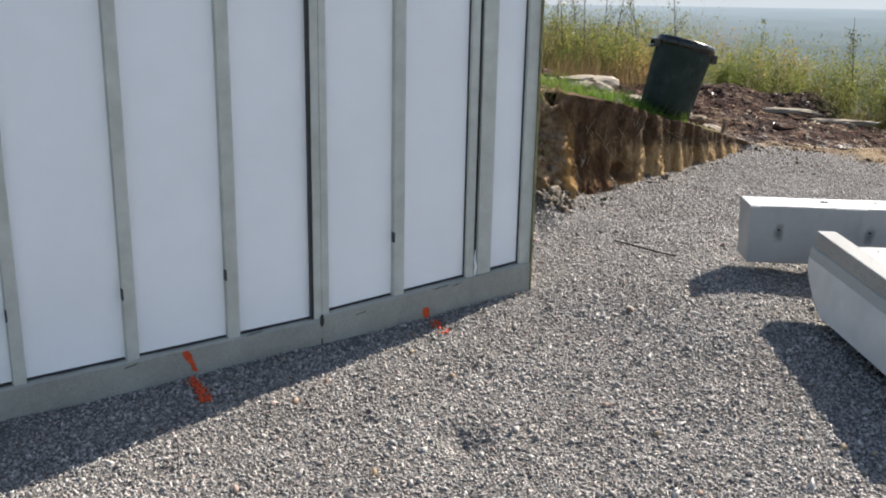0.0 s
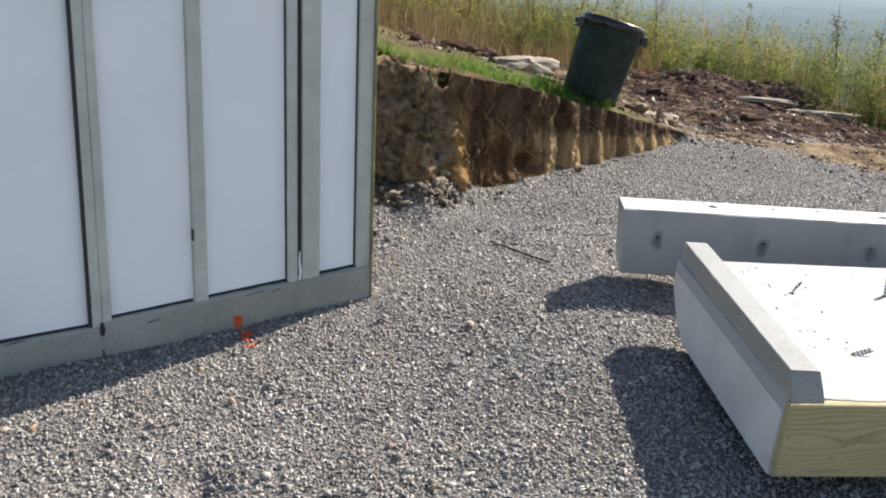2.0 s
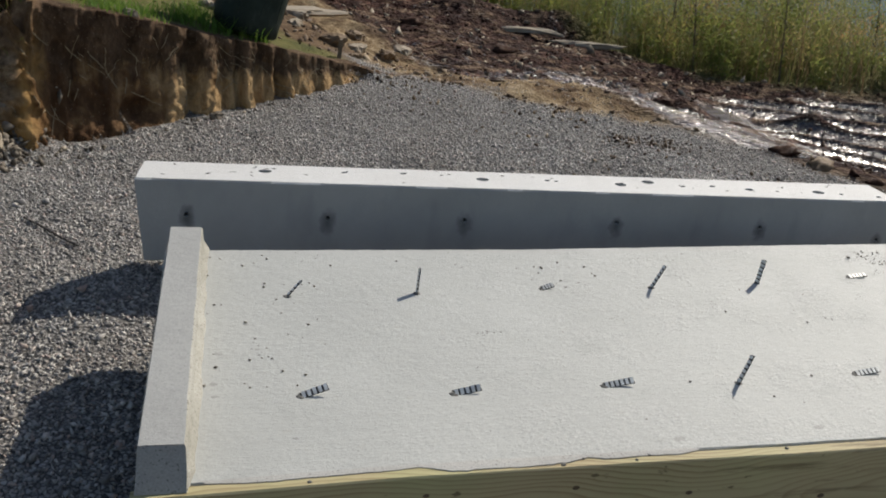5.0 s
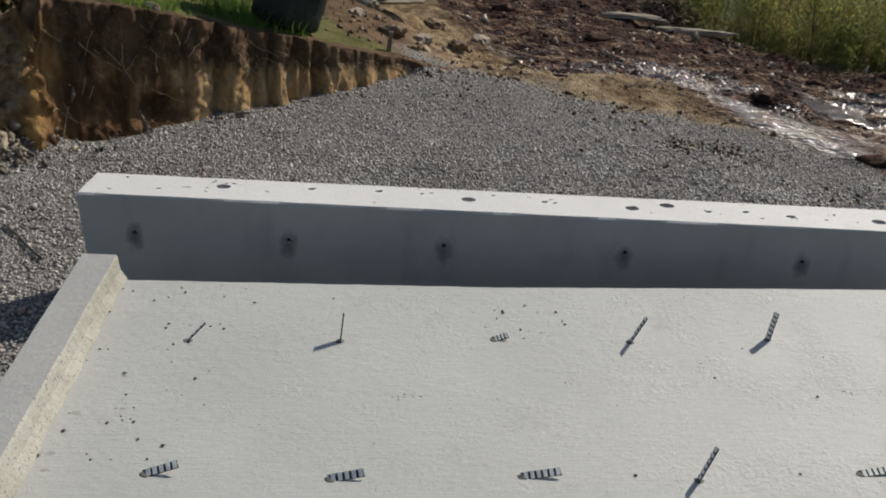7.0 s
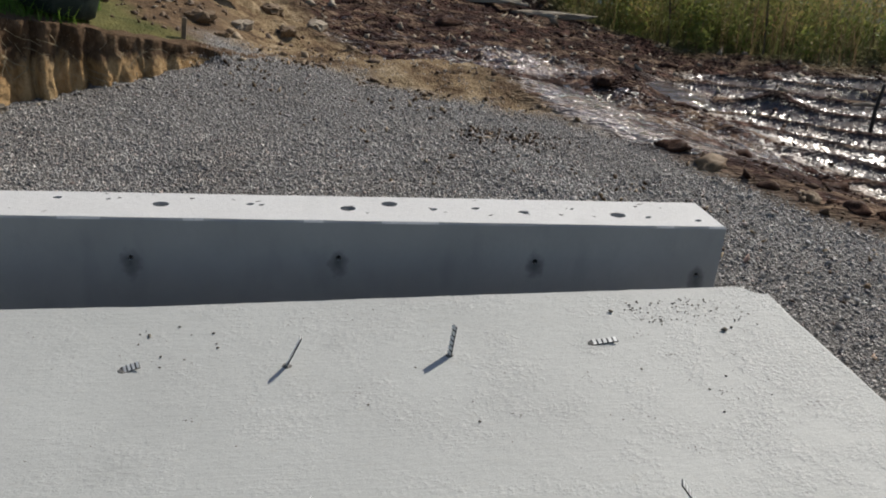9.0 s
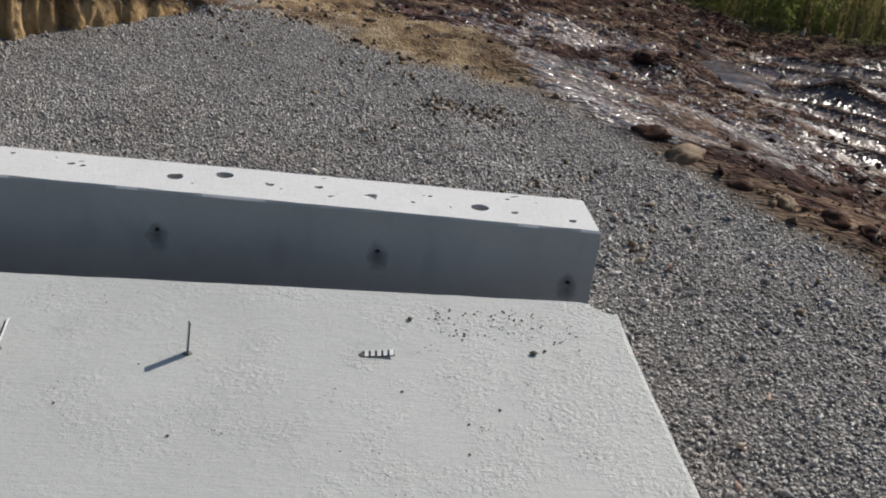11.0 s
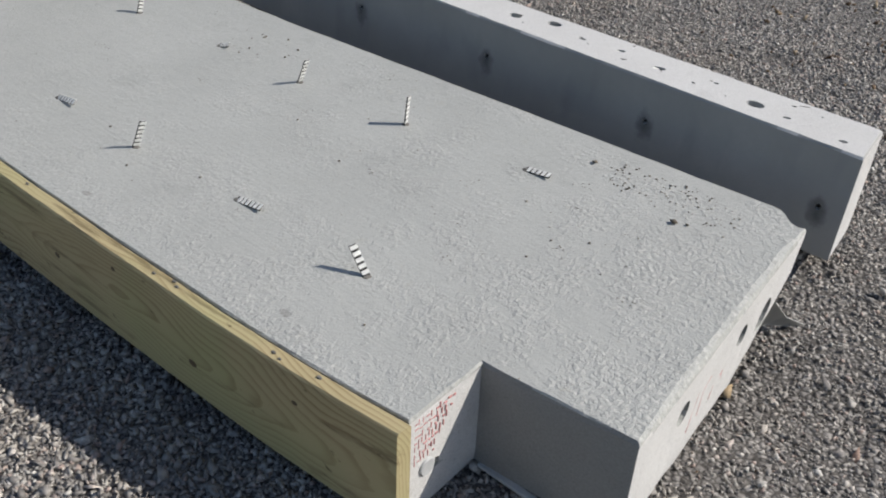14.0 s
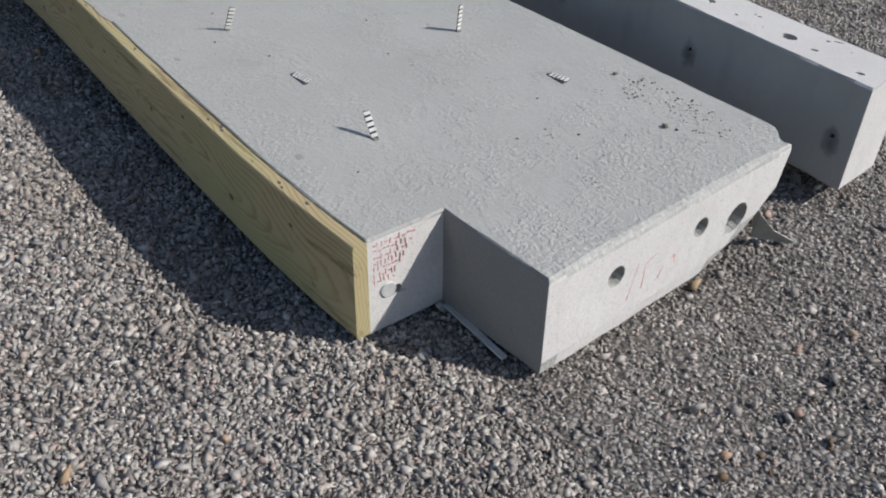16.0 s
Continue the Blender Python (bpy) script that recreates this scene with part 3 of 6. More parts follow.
def inset(loop, d):
    out = []
    k = len(loop)
    for i, p in enumerate(loop):
        e1, e2 = (p - loop[i - 1]).normalized(), (loop[(i + 1) % k] - p).normalized()
        n = Vector((-e1.y - e2.y, e1.x + e2.x))
        n.normalize()
        c = max(0.5, n.dot(Vector((-e1.y, e1.x))))
        out.append(p + n * (d / c))
    return out


def carve(bm, cutters):
    """Cuts holes into a closed mesh, and gives back the cut mesh."""
    a = bpy.data.objects.new("a", bpy.data.meshes.new("a"))
    b = bpy.data.objects.new("b", bpy.data.meshes.new("b"))
    for o, m in ((a, bm), (b, cutters)):
        bmesh.ops.recalc_face_normals(m, faces=m.faces)
        m.to_mesh(o.data)
        m.free()
        scene.collection.objects.link(o)
    mod = a.modifiers.new("cut", "BOOLEAN")
    mod.operation, mod.object, mod.solver = "DIFFERENCE", b, "EXACT"
    mod.use_self = True
    out = bmesh.new()
    dg = bpy.context.evaluated_depsgraph_get()
    out.from_mesh(a.evaluated_get(dg).to_mesh())
    for o in (a, b):
        me = o.data
        bpy.data.objects.remove(o)
        bpy.data.meshes.remove(me)
    return out


def raw_mesh(name, verts, faces, mat):
    """A large mesh from arrays: verts n x 3, faces m x 3 or m x 4."""
    me = bpy.data.meshes.new(name)
    k = faces.shape[1]
    me.vertices.add(len(verts))
    me.vertices.foreach_set("co", np.ascontiguousarray(verts, dtype=np.float32).ravel())
    me.loops.add(faces.size)
    me.loops.foreach_set("vertex_index", np.ascontiguousarray(faces, dtype=np.int32).ravel())
    me.polygons.add(len(faces))
    me.polygons.foreach_set("loop_start", np.arange(0, faces.size, k, dtype=np.int32))
    me.update(calc_edges=True)
    me.materials.append(mat)
    return me


rng = np.random.default_rng(7)
LATTICE = rng.random((256, 256))


def vnoise(x, y, scale, octaves=3, shift=0):
    """Smooth noise of -1..1 over the plan."""
    total, amp, norm = 0.0, 1.0, 0.0
    for o in range(octaves):
        u, v = x * scale + 17.3 * o + shift, y * scale + 9.1 * o + shift * 0.7
        i, j = np.floor(u).astype(int), np.floor(v).astype(int)
        fu, fv = u - i, v - j
        fu, fv = fu * fu * (3 - 2 * fu), fv * fv * (3 - 2 * fv)
        g = lambda a, b: LATTICE[(i + a) % 256, (j + b) % 256]
        total = total + amp * ((g(0, 0) * (1 - fu) + g(1, 0) * fu) * (1 - fv) + (g(0, 1) * (1 - fu) + g(1, 1) * fu) * fv)
        norm += amp
        amp, scale = amp * 0.5, scale * 2.03
    return total / norm * 2 - 1


def step(a, b, x):
    t = np.clip((x - a) / (b - a), 0, 1)
    return t * t * (3 - 2 * t)


# ---- the lie of the land ----
PIT = (-1.83, 0.05)          # a small hollow scuffed into the gravel


def edge_y(x):
    """Where the cut bank's foot runs."""
    y = np.interp(x, [-9, -1.6, -1.2, -0.98, -0.86, -0.70, -0.5, -0.34, -0.2, 0.0, 0.16, 0.3, 0.6, 0.95, 1.5, 3], [2.6, 2.96, 3.06, 2.98, 3.05, 3.24, 3.28, 3.40, 3.55, 3.76, 3.90, 4.02, 4.24, 4.50, 4.85, 6.2])
    ribs = 0.035 * np.abs(np.sin(x * 17 + 2.0 * vnoise(x, x * 0, 2.0, 2, 8))) * step(-0.4, 0.3, x)
    return y + 0.06 * vnoise(x, x * 0, 2.6, 2, 3) + 0.05 * vnoise(x, x * 0, 8.0, 3, 5) - ribs


def lean_run(x):
    """How far back the face leans: steep, but a slope at the wall's end."""
    return 0.105 + 0.32 * (1 - step(-0.98, -0.74, x))


def mud_x(y):
    """Where the gravel ends and the mud begins."""
    return np.interp(y, [-3, 0.5, 2.1, 2.8, 3.4, 4.0, 4.5, 4.9, 5.3, 6.0, 7.5], [6.5, 5.0, 4.25, 3.9, 3.6, 3.3, 2.95, 2.4, 1.7, 1.2, 1.0])


def gravel_x(y):
    """Where the crushed stone gives way to sand."""
    return np.interp(y, [-3, 0.5, 2.1, 2.8, 3.2, 3.5, 3.8, 4.2, 4.5, 5.3, 6.0, 7.5], [6.5, 5.0, 4.2, 3.75, 3.45, 3.15, 2.80, 2.30, 1.95, 1.10, 0.6, 0.4])


def wet_x(y):
    """Where the sand gives way to mud."""
    return np.interp(y, [-3, 0.5, 2.1, 2.8, 3.1, 3.4, 3.7, 4.0, 4.4, 4.8, 5.25, 5.9, 6.6, 8.0, 10], [6.4, 4.9, 4.15, 3.68, 3.40, 3.12, 3.00, 2.96, 2.94, 2.84, 2.68, 2.45, 2.1, 1.7, 1.3])


def scrub_y(x):
    """Where the scrub begins."""
    return np.interp(x, [-30, -6, 0, 3.2, 4.6, 6.0, 7.6, 9.0, 30], [9.0, 10.0, 11.5, 12.9, 11.6, 9.3, 8.4, 8.8, 12])


def land(x, y):
    """Height and the shares of each soil at places of the plan."""
    yard = -0.05 - 0.006 * x + 0.045 * y + 0.04 * np.maximum(0, y - 1)
    yard = yard + 0.014 * vnoise(x, y, 1.1, 2) + 0.012 * vnoise(x, y, 4.2, 2, 6) + 0.080 * np.exp(-((x + 0.35) ** 2 + (y - 1.35) ** 2) / 0.6) + 0.05 * np.exp(-((x + 0.42) ** 2 / 0.16 + (y - 0.42) ** 2 / 0.35))
    yard = yard - 0.060 * np.exp(-((x - PIT[0]) ** 2 + (y - PIT[1]) ** 2) / 0.007)
    along, off_wall = (x + 1.317) * 0.9015 + (y - 1.566) * 0.4327, (x + 1.317) * 0.4327 - (y - 1.566) * 0.9015
    yard = yard - (0.024 + 0.036 * np.maximum(0, -along)) * (1 - step(0.1, 2.4, off_wall)) * (1 - step(-0.1, 0.7, along))
    d = np.maximum((x - mud_x(y)) * 0.72, (y - 4.68 - 0.25 * np.clip(1.0 - x, 0, 3)) * 0.9) + 0.16 * vnoise(x, y, 0.9, 3, 2)
    low = 0.25 - 0.125 * np.minimum(x, 6.2) + 0.03 * (np.minimum(y, 13) - 6)
    off = step(-0.2, 1.5, d)
    ruts = step(1.2, 2.2, d) * step(4.9, 5.8, x) * (1 - step(7.5, 8.0, y))
    v = x * 0.45 + y * 0.89 + 0.07 * vnoise(x, y, 0.7, 3, 9)
    crumb = vnoise(x, y, 5.0, 5, 13)
    rough = (0.085 * vnoise(x, y, 1.9, 4, 11) + 0.10 * (0.35 - np.abs(crumb)) * (0.6 + vnoise(x, y, 1.3, 2, 17)) + 0.045 * (0.4 - np.abs(vnoise(x, y * 1.4, 7.5, 3, 19)))) * (1 - 0.80 * ruts)
    rough = rough - 0.10 * np.exp(-((x - 5.25) ** 2 / 0.16 + (y - 6.85) ** 2 / 0.35)) + 0.16 * np.exp(-((x - 6.1) ** 2 + (y - 6.6) ** 2) / 0.06) + 0.14 * np.exp(-((x - 4.5) ** 2 + (y - 6.3) ** 2) / 0.05)
    rough = rough + 0.28 * np.exp(-((x - 3.5) ** 2 + (y - 11.2) ** 2) / 0.5) + 0.34 * np.exp(-((x - 4.9) ** 2 / 0.5 + (y - 11.0) ** 2 / 0.14))
    phase = (v - 8.226 + 0.03 * vnoise(x, y, 3.0, 3, 37)) * 2 * math.pi / 0.535
    wave = np.cos(phase)
    furrow = -0.064 * wave * np.abs(wave) ** 0.3 * ruts * (0.9 + 0.4 * vnoise(x, y, 1.1, 2, 29))
    slick = ruts * step(0.45, 0.80, np.sin(phase) - 0.30 * vnoise(x, y, 2.2, 3, 58)) * step(-0.5, -0.1, vnoise(x, y, 0.8, 3, 57) + 0.3 * step(5.6, 6.2, x))
    mudz = low + rough + furrow
    z = yard * (1 - off) + mudz * off
    puddle = np.exp(-((x - 5.25) ** 2 / 0.16 + (y - 6.85) ** 2 / 0.40))
    pool_level = low - 0.085 + 0.066 * np.maximum(0.25 * ruts, puddle) - 0.02 * vnoise(x, y, 0.4, 1, 21)
    pool = off * step(0.0, 0.012, pool_level - z) * step(1.2, 2.0, d) * step(3.3, 4.2, x)
    z = np.where((off > 0.9) & (d > 1.2) & (x > 3.6), np.maximum(z, pool_level), z)
    lip = step(-0.2, 0.2, x - gravel_x(y)) * (1 - step(-0.1, 0.5, x - wet_x(y)))
    z = z + lip * (0.035 * vnoise(x, y, 3.0, 4, 25) + 0.02 * vnoise(x, y, 11.0, 3, 27))
    # the plateau above the cut
    top = np.where(x > -0.5, 0.62 - 0.30 * (x - 0.3), np.interp(x, [-2.6, -1.6, -1.35, -1.1, -0.85, -0.5], [1.2, 1.13, 1.06, 0.97, 0.93, 0.86])) - 0.035 * np.clip(y - 4.5, 0, 6) * step(1.2, -1.0, x) + 0.035 * vnoise(x, y, 2.3, 3, 31)
    ey = edge_y(x)
    run = lean_run(x) * (1 + 0.5 * vnoise(x, y, 5.0, 2, 33))
    e = (y - ey) / run + 0.16 * vnoise(x, y, 11.0, 3, 35)
    up = step(0.0, 1.0, e)
    fade = 1 - step(1.0, 2.0, x + 0.25 * (y - 4.5) * step(4, 9, y))
    rise = np.maximum(top - z, 0) * fade
    talus = (0.10 + 0.10 * (1 - step(-1.0, -0.55, x))) * step(-0.55, 0.05, y - ey) * (1 - up) * fade * (0.6 + 0.8 * vnoise(x, y, 3.0, 2, 41)) * (1 - 0.92 * step(-0.85, -0.6, x))
    z = z + rise * up + talus
    cut = step(-0.25, 0.02, e) * (1 - step(0.98, 1.25, e)) * step(0.05, 0.2, rise)
    plateau = step(0.95, 1.2, e) * fade * step(0.04, 0.15, rise)
    topsoil = step(0.30, 0.75, e + 0.3 * vnoise(x, y, 2.5, 3, 51)) * cut
    # beyond the scrub the hill falls away to the plain
    q = y - scrub_y(x)
    side = np.maximum(0, np.maximum(-x - 16, x - 13))
    z = z + 0.10 * step(-1.2, 0.5, q) * vnoise(x, y, 0.8, 3, 61)
    fall = np.maximum(0, q - 3.0)
    z = z - np.minimum(0.32 * fall, 140.0) - np.minimum(0.15 * np.maximum(0, x - 9.5), 30)
    meadow = np.maximum(step(-0.8, 0.3, q + 0.5 * vnoise(x, y, 1.2, 3, 71)), plateau * step(-0.35, 0.1, vnoise(x, y, 1.0, 3, 81)))
    ragged = 0.22 * vnoise(x, y, 1.3, 5, 91)
    sand = step(-0.2, 0.25, x - gravel_x(y) + ragged * 1.3 + 0.14 * vnoise(x, y, 7.0, 3, 93))
    into = x - wet_x(y) + 1.3 * ragged
    mud = step(-0.12, 0.28, into) * (1 - plateau * step(-1.0, 1.0, 1.2 - x))
    blot = lambda cx, cy, rx, ry: np.exp(-((x - cx) / rx) ** 2 - ((y - cy) / ry) ** 2)
    shore = step(-0.05, 0.2, into) * (1 - step(1.6, 2.6, into)) * step(3.0, 3.4, y) * (1 - step(7.2, 7.8, y)) * np.clip(0.75 + 1.1 * vnoise(x, y, 2.6, 3, 95), 0, 1.3)
    wet = 0.95 * shore + 0.6 * blot(3.40, 3.58, 0.60, 0.42) + 1.1 * blot(4.3, 7.0, 0.7, 0.4) + 1.0 * blot(5.2, 5.0, 0.9, 0.6) + 0.8 * blot(6.4, 7.3, 0.9, 0.4)
    return z, dict(sand=np.clip(sand, 0, 1), mud=np.clip(mud * (1 - step(0.0, 1.0, q)) * (1 - step(9, 12, np.abs(x))), 0, 1), cut=np.clip(cut, 0, 1), meadow=np.clip(meadow, 0, 1),
                   slick=np.clip(slick * mud, 0, 1), ruts=np.clip(ruts * mud, 0, 1), wet=np.clip(wet, 0, 1.7), pool=np.clip(pool, 0, 1), soil=np.clip(plateau, 0, 1), topsoil=np.clip(topsoil, 0, 1))


def height(x, y):
    return float(land(np.array([float(x)]), np.array([float(y)]))[0][0])


def axis(lo, fine_lo, fine_hi, hi, fine):
    mid = np.arange(fine_lo, fine_hi, fine)
    out, s, a = [], fine, fine_hi
    while a < hi:
        out.append(a)
        s *= 1.22
        a += s
    before, s, a = [], fine * 1.2, fine_lo - fine
    while a > lo:
        before.append(a)
        s *= 1.22
        a -= s
    return np.array(before[::-1] + list(mid) + out + [hi])


xs = axis(-4800, -4.2, 8.6, 4800, 0.035)
ys = axis(-4800, 2.4, 11.5, 4800, 0.035)
ys = np.unique(np.concatenate([ys[((ys < -2.0) | (ys > 2.4)) & ((ys < 2.9) | (ys > 4.75))], np.arange(-2.0, 2.4, 0.05), np.arange(2.9, 4.75, 0.0125)]))
gx, gy = np.meshgrid(xs, ys)
gz, soils = land(gx.ravel(), gy.ravel())
gx, gy = gx.ravel(), gy.ravel()
# the foot of the bank in even steps, with the way that its face looks
fx = np.linspace(-2.6, 1.8, 3000)
run_len = np.concatenate([[0], np.cumsum(np.hypot(np.diff(fx), np.diff(edge_y(fx))))])
fx = np.interp(np.arange(0, run_len[-1], 0.0105), run_len, fx)
fy = edge_y(fx)
ker = np.ones(17) / 17
tx, ty = (np.convolve(np.pad(np.gradient(a), 8, mode="edge"), ker, mode="valid") for a in (fx, fy))
tl = np.hypot(tx, ty)
face_x, face_y = ty / tl, -tx / tl
# the sheet of ground stands back behind the lumpy face
k = soils["cut"] * step(-2.6, -2.3, gx)
kx, ky = np.interp(gx, fx, face_x), np.interp(gx, fx, face_y)
gx, gy = gx - 0.16 * k * kx, gy - 0.16 * k * ky
ni, nj = len(xs), len(ys)
idx = np.arange(ni * nj).reshape(nj, ni)
quads = np.stack([idx[:-1, :-1], idx[:-1, 1:], idx[1:, 1:], idx[1:, :-1]], -1).reshape(-1, 4)
g_me = raw_mesh("ground", np.stack([gx, gy, gz], 1), quads, M_GROUND)
for key, vals in soils.items():
    g_me.attributes.new(key, "FLOAT", "POINT").data.foreach_set("value", vals.astype(np.float32))
g_me.polygons.foreach_set("use_smooth", np.ones(len(quads), dtype=bool))
ground = tagged(new("ground", g_me), "gravel yard, cut clay bank and wet red mud running out to a hillside", "ground", kind="structure")


GROOVES = ((-0.02, 0.030, 0.060), (0.26, 0.022, 0.050), (0.36, 0.016, 0.034), (0.50, 0.024, 0.055), (0.64, 0.016, 0.030), (0.76, 0.022, 0.040), (0.90, 0.018, 0.03), (-0.16, 0.014, 0.018))     # place along x, width, depth


def bank_face():
    """The cut face: lumps, hollows, ribs and an overhanging turf edge."""
    n, m = len(fx), 54
    z0 = land(fx + face_x * 0.07, fy + face_y * 0.07)[0] - 0.03
    lr = lean_run(fx)
    z1 = land(fx - face_x * (lr * 1.1 + 0.06), fy - face_y * (lr * 1.1 + 0.06))[0] - 0.008
    rows = [(v, 0.0, 0) for v in np.linspace(0, 1, m)] + [(1.0, 0.02, 1), (1.0, 0.06, 1), (1.0, 0.11, 1)]
    pts, level = [], []
    for v, back, flat in rows:
        reach = back + lr * 0.86 - 0.01
        flat_z = land(fx - face_x * reach, fy - face_y * reach)[0]
        for i in range(n):
            b = back + lr[i] * 0.86 * v - 0.01
            x, y = fx[i] - face_x[i] * b, fy[i] - face_y[i] * b
            z = z0[i] + (z1[i] - z0[i]) * v
            right = min(1.0, max(0.0, (x - 0.0) / 0.3))
            p = Vector((x, y, z * (1.15 - 0.75 * right)))
            left = min(1.0, max(0.0, (-0.72 - x) / 0.2))
            d = 0.04 * noise.noise(p * 2.7) + (0.018 + 0.05 * left) * noise.noise(p * 6.3 + Vector((5, 0, 0))) + (0.014 + 0.040 * left) * noise.noise(p * 22)
            d += (0.014 + 0.08 * left) * (0.5 - abs(noise.noise(p * 11 + Vector((0, 3, 0))))) + (0.010 + 0.012 * left) * noise.noise(p * 50)
            # upright columns parted by grooves
            wob = 0.030 * noise.noise(Vector((x * 3, 0, z * 4))) + 0.012 * noise.noise(Vector((x * 9, 4, z * 11)))
            ups = Vector((x * 13 + 14 * wob, 2.0, z * 1.6))
            d += (1 - left) * (0.030 * abs(noise.noise(ups)) + 0.018 * abs(noise.noise(ups * 2.7)) - 0.012)
            for gx0, gw, gd in GROOVES:
                u = x + wob - gx0
                d -= gd * math.exp(-(u / gw) ** 2)
                if 0.0 < u < 0.16:
                    d += gd * 0.8 * (1 - u / 0.16) * min(1.0, u / 0.02)
            d += 0.035 * math.exp(-((x + 0.83) / 0.08) ** 2)
            d -= 0.10 * math.exp(-((x + 0.48) / 0.22) ** 2 - ((v - 0.42) / 0.42) ** 2)
            d -= 0.11 * math.exp(-((x + 0.27) / 0.085) ** 2 - ((v - 0.20) / 0.10) ** 2)
            d += 0.030 * max(0.0, min(1.0, (v - 0.72) / 0.2))
            d += 0.05 * max(0.0, 0.42 - v) * left
            d *= (0.25 if flat else 1.0) * min(1.0, (z1[i] - z0[i]) / 0.35)
            if flat:
                z = flat_z[i] + 0.004
            pts.append((x + face_x[i] * d, y + face_y[i] * d, z + (0.018 * noise.noise(p * 14) if 0 < v < 0.97 and not flat else 0.0)))
            level.append(v)
    ids = np.arange(n * len(rows)).reshape(len(rows), n)
    f = np.stack([ids[:-1, :-1], ids[:-1, 1:], ids[1:, 1:], ids[1:, :-1]], -1).reshape(-1, 4)
    me = raw_mesh("bank", np.array(pts), f, M_BANK)
    me.attributes.new("level", "FLOAT", "POINT").data.foreach_set("value", np.array(level, dtype=np.float32))
    me.polygons.foreach_set("use_smooth", np.ones(len(f), dtype=bool))
    tagged(new("bank", me), "crumbling cut bank of ochre clay under dark topsoil", "earth bank", kind="structure")
    # roots and straw hanging on the face
    r = random.Random(12)
    bm = bmesh.new()
    at = lambda row, i: Vector(pts[row * n + i]) + Vector((face_x[i], face_y[i], 0)) * 0.012
    for _ in range(110):
        i, row, drift = r.randrange(60, n - 90), r.randrange(14, m - 2), r.choice((-2, -1, 0, 1, 2, 4))
        drop = min(row, r.randrange(4, 13))
        line = [at(row - k, max(0, min(n - 1, i + drift * k // 2))) for k in range(0, drop, 2)]
        if len(line) > 1:
            tube(bm, line, [r.uniform(0.0012, 0.003)] * len(line), 4)
    tagged(part("roots", bm, M_ROOT), "pale roots and straw hanging out of the cut bank", "roots", kind="stuff")


bank_face()


# ---- far distance ----
def backdrop(name, radius, base, crest, rough, a0, a1, mat, label, seed, near):
    n = 120
    ang = np.radians(np.linspace(a0, a1, n))
    cx, cy = radius * np.sin(ang), radius * np.cos(ang)
    tops = crest + rough * vnoise(np.linspace(0, 1, n) * 9, np.zeros(n), 1.0, 4, seed)
    lev = np.linspace(0, 1, 9)
    v = np.concatenate([np.stack([cx * (1 - near * (1 - k)), cy * (1 - near * (1 - k)), base + (tops - base) * k], 1) for k in lev])
    i = np.arange(n * 9).reshape(9, n)
    f = np.stack([i[:-1, :-1], i[:-1, 1:], i[1:, 1:], i[1:, :-1]], -1).reshape(-1, 4)
    return tagged(new(name, raw_mesh(name, v, f, mat)), label, "distant hills", kind="structure")


backdrop("backdrop_plain", 4300, -138, -34, 3, -80, 110, glow("glowing_hazy_plain", (0.075, 0.10, 0.105), (0.24, 0.30, 0.35), -125, -24), "pale blue hazy plain reaching to the horizon", 3, 0.84)
# An upright glowing sheet stands in for horizon haze and covers the low sky.
backdrop("backdrop_haze", 4650, -60, 520, 0, -90, 120, glow("glowing_horizon_haze", (0.31, 0.35, 0.39), (0.36, 0.40, 0.45), -40, 500), "glowing sheet painted as white haze over the horizon", 5, 0.0)
backdrop("backdrop_hill", 900, -240, -52, 8, 26, 75, glow("glowing_hazy_hill", (0.075, 0.095, 0.09), (0.125, 0.16, 0.165), -170, -52), "blue-green wooded hill with haze painted into its glow", 8, 0.15)


# ---- precast wall standing on its base ----
WALL = Matrix.Translation((-1.317, 1.566, 0.0)) @ Matrix.Rotation(math.atan2(0.4327, 0.9015), 4, "Z") @ Matrix.Rotation(radians(0.5), 4, "Y")   # x along, y into the wall


def base_line(s):
    """Foot and top of the base beam along the wall; the two panels do not quite line up."""
    return 0.024 + 0.056 * s, (0.198 + 0.092 * s if s > -1.2225 else 0.136 + 0.056 * s)


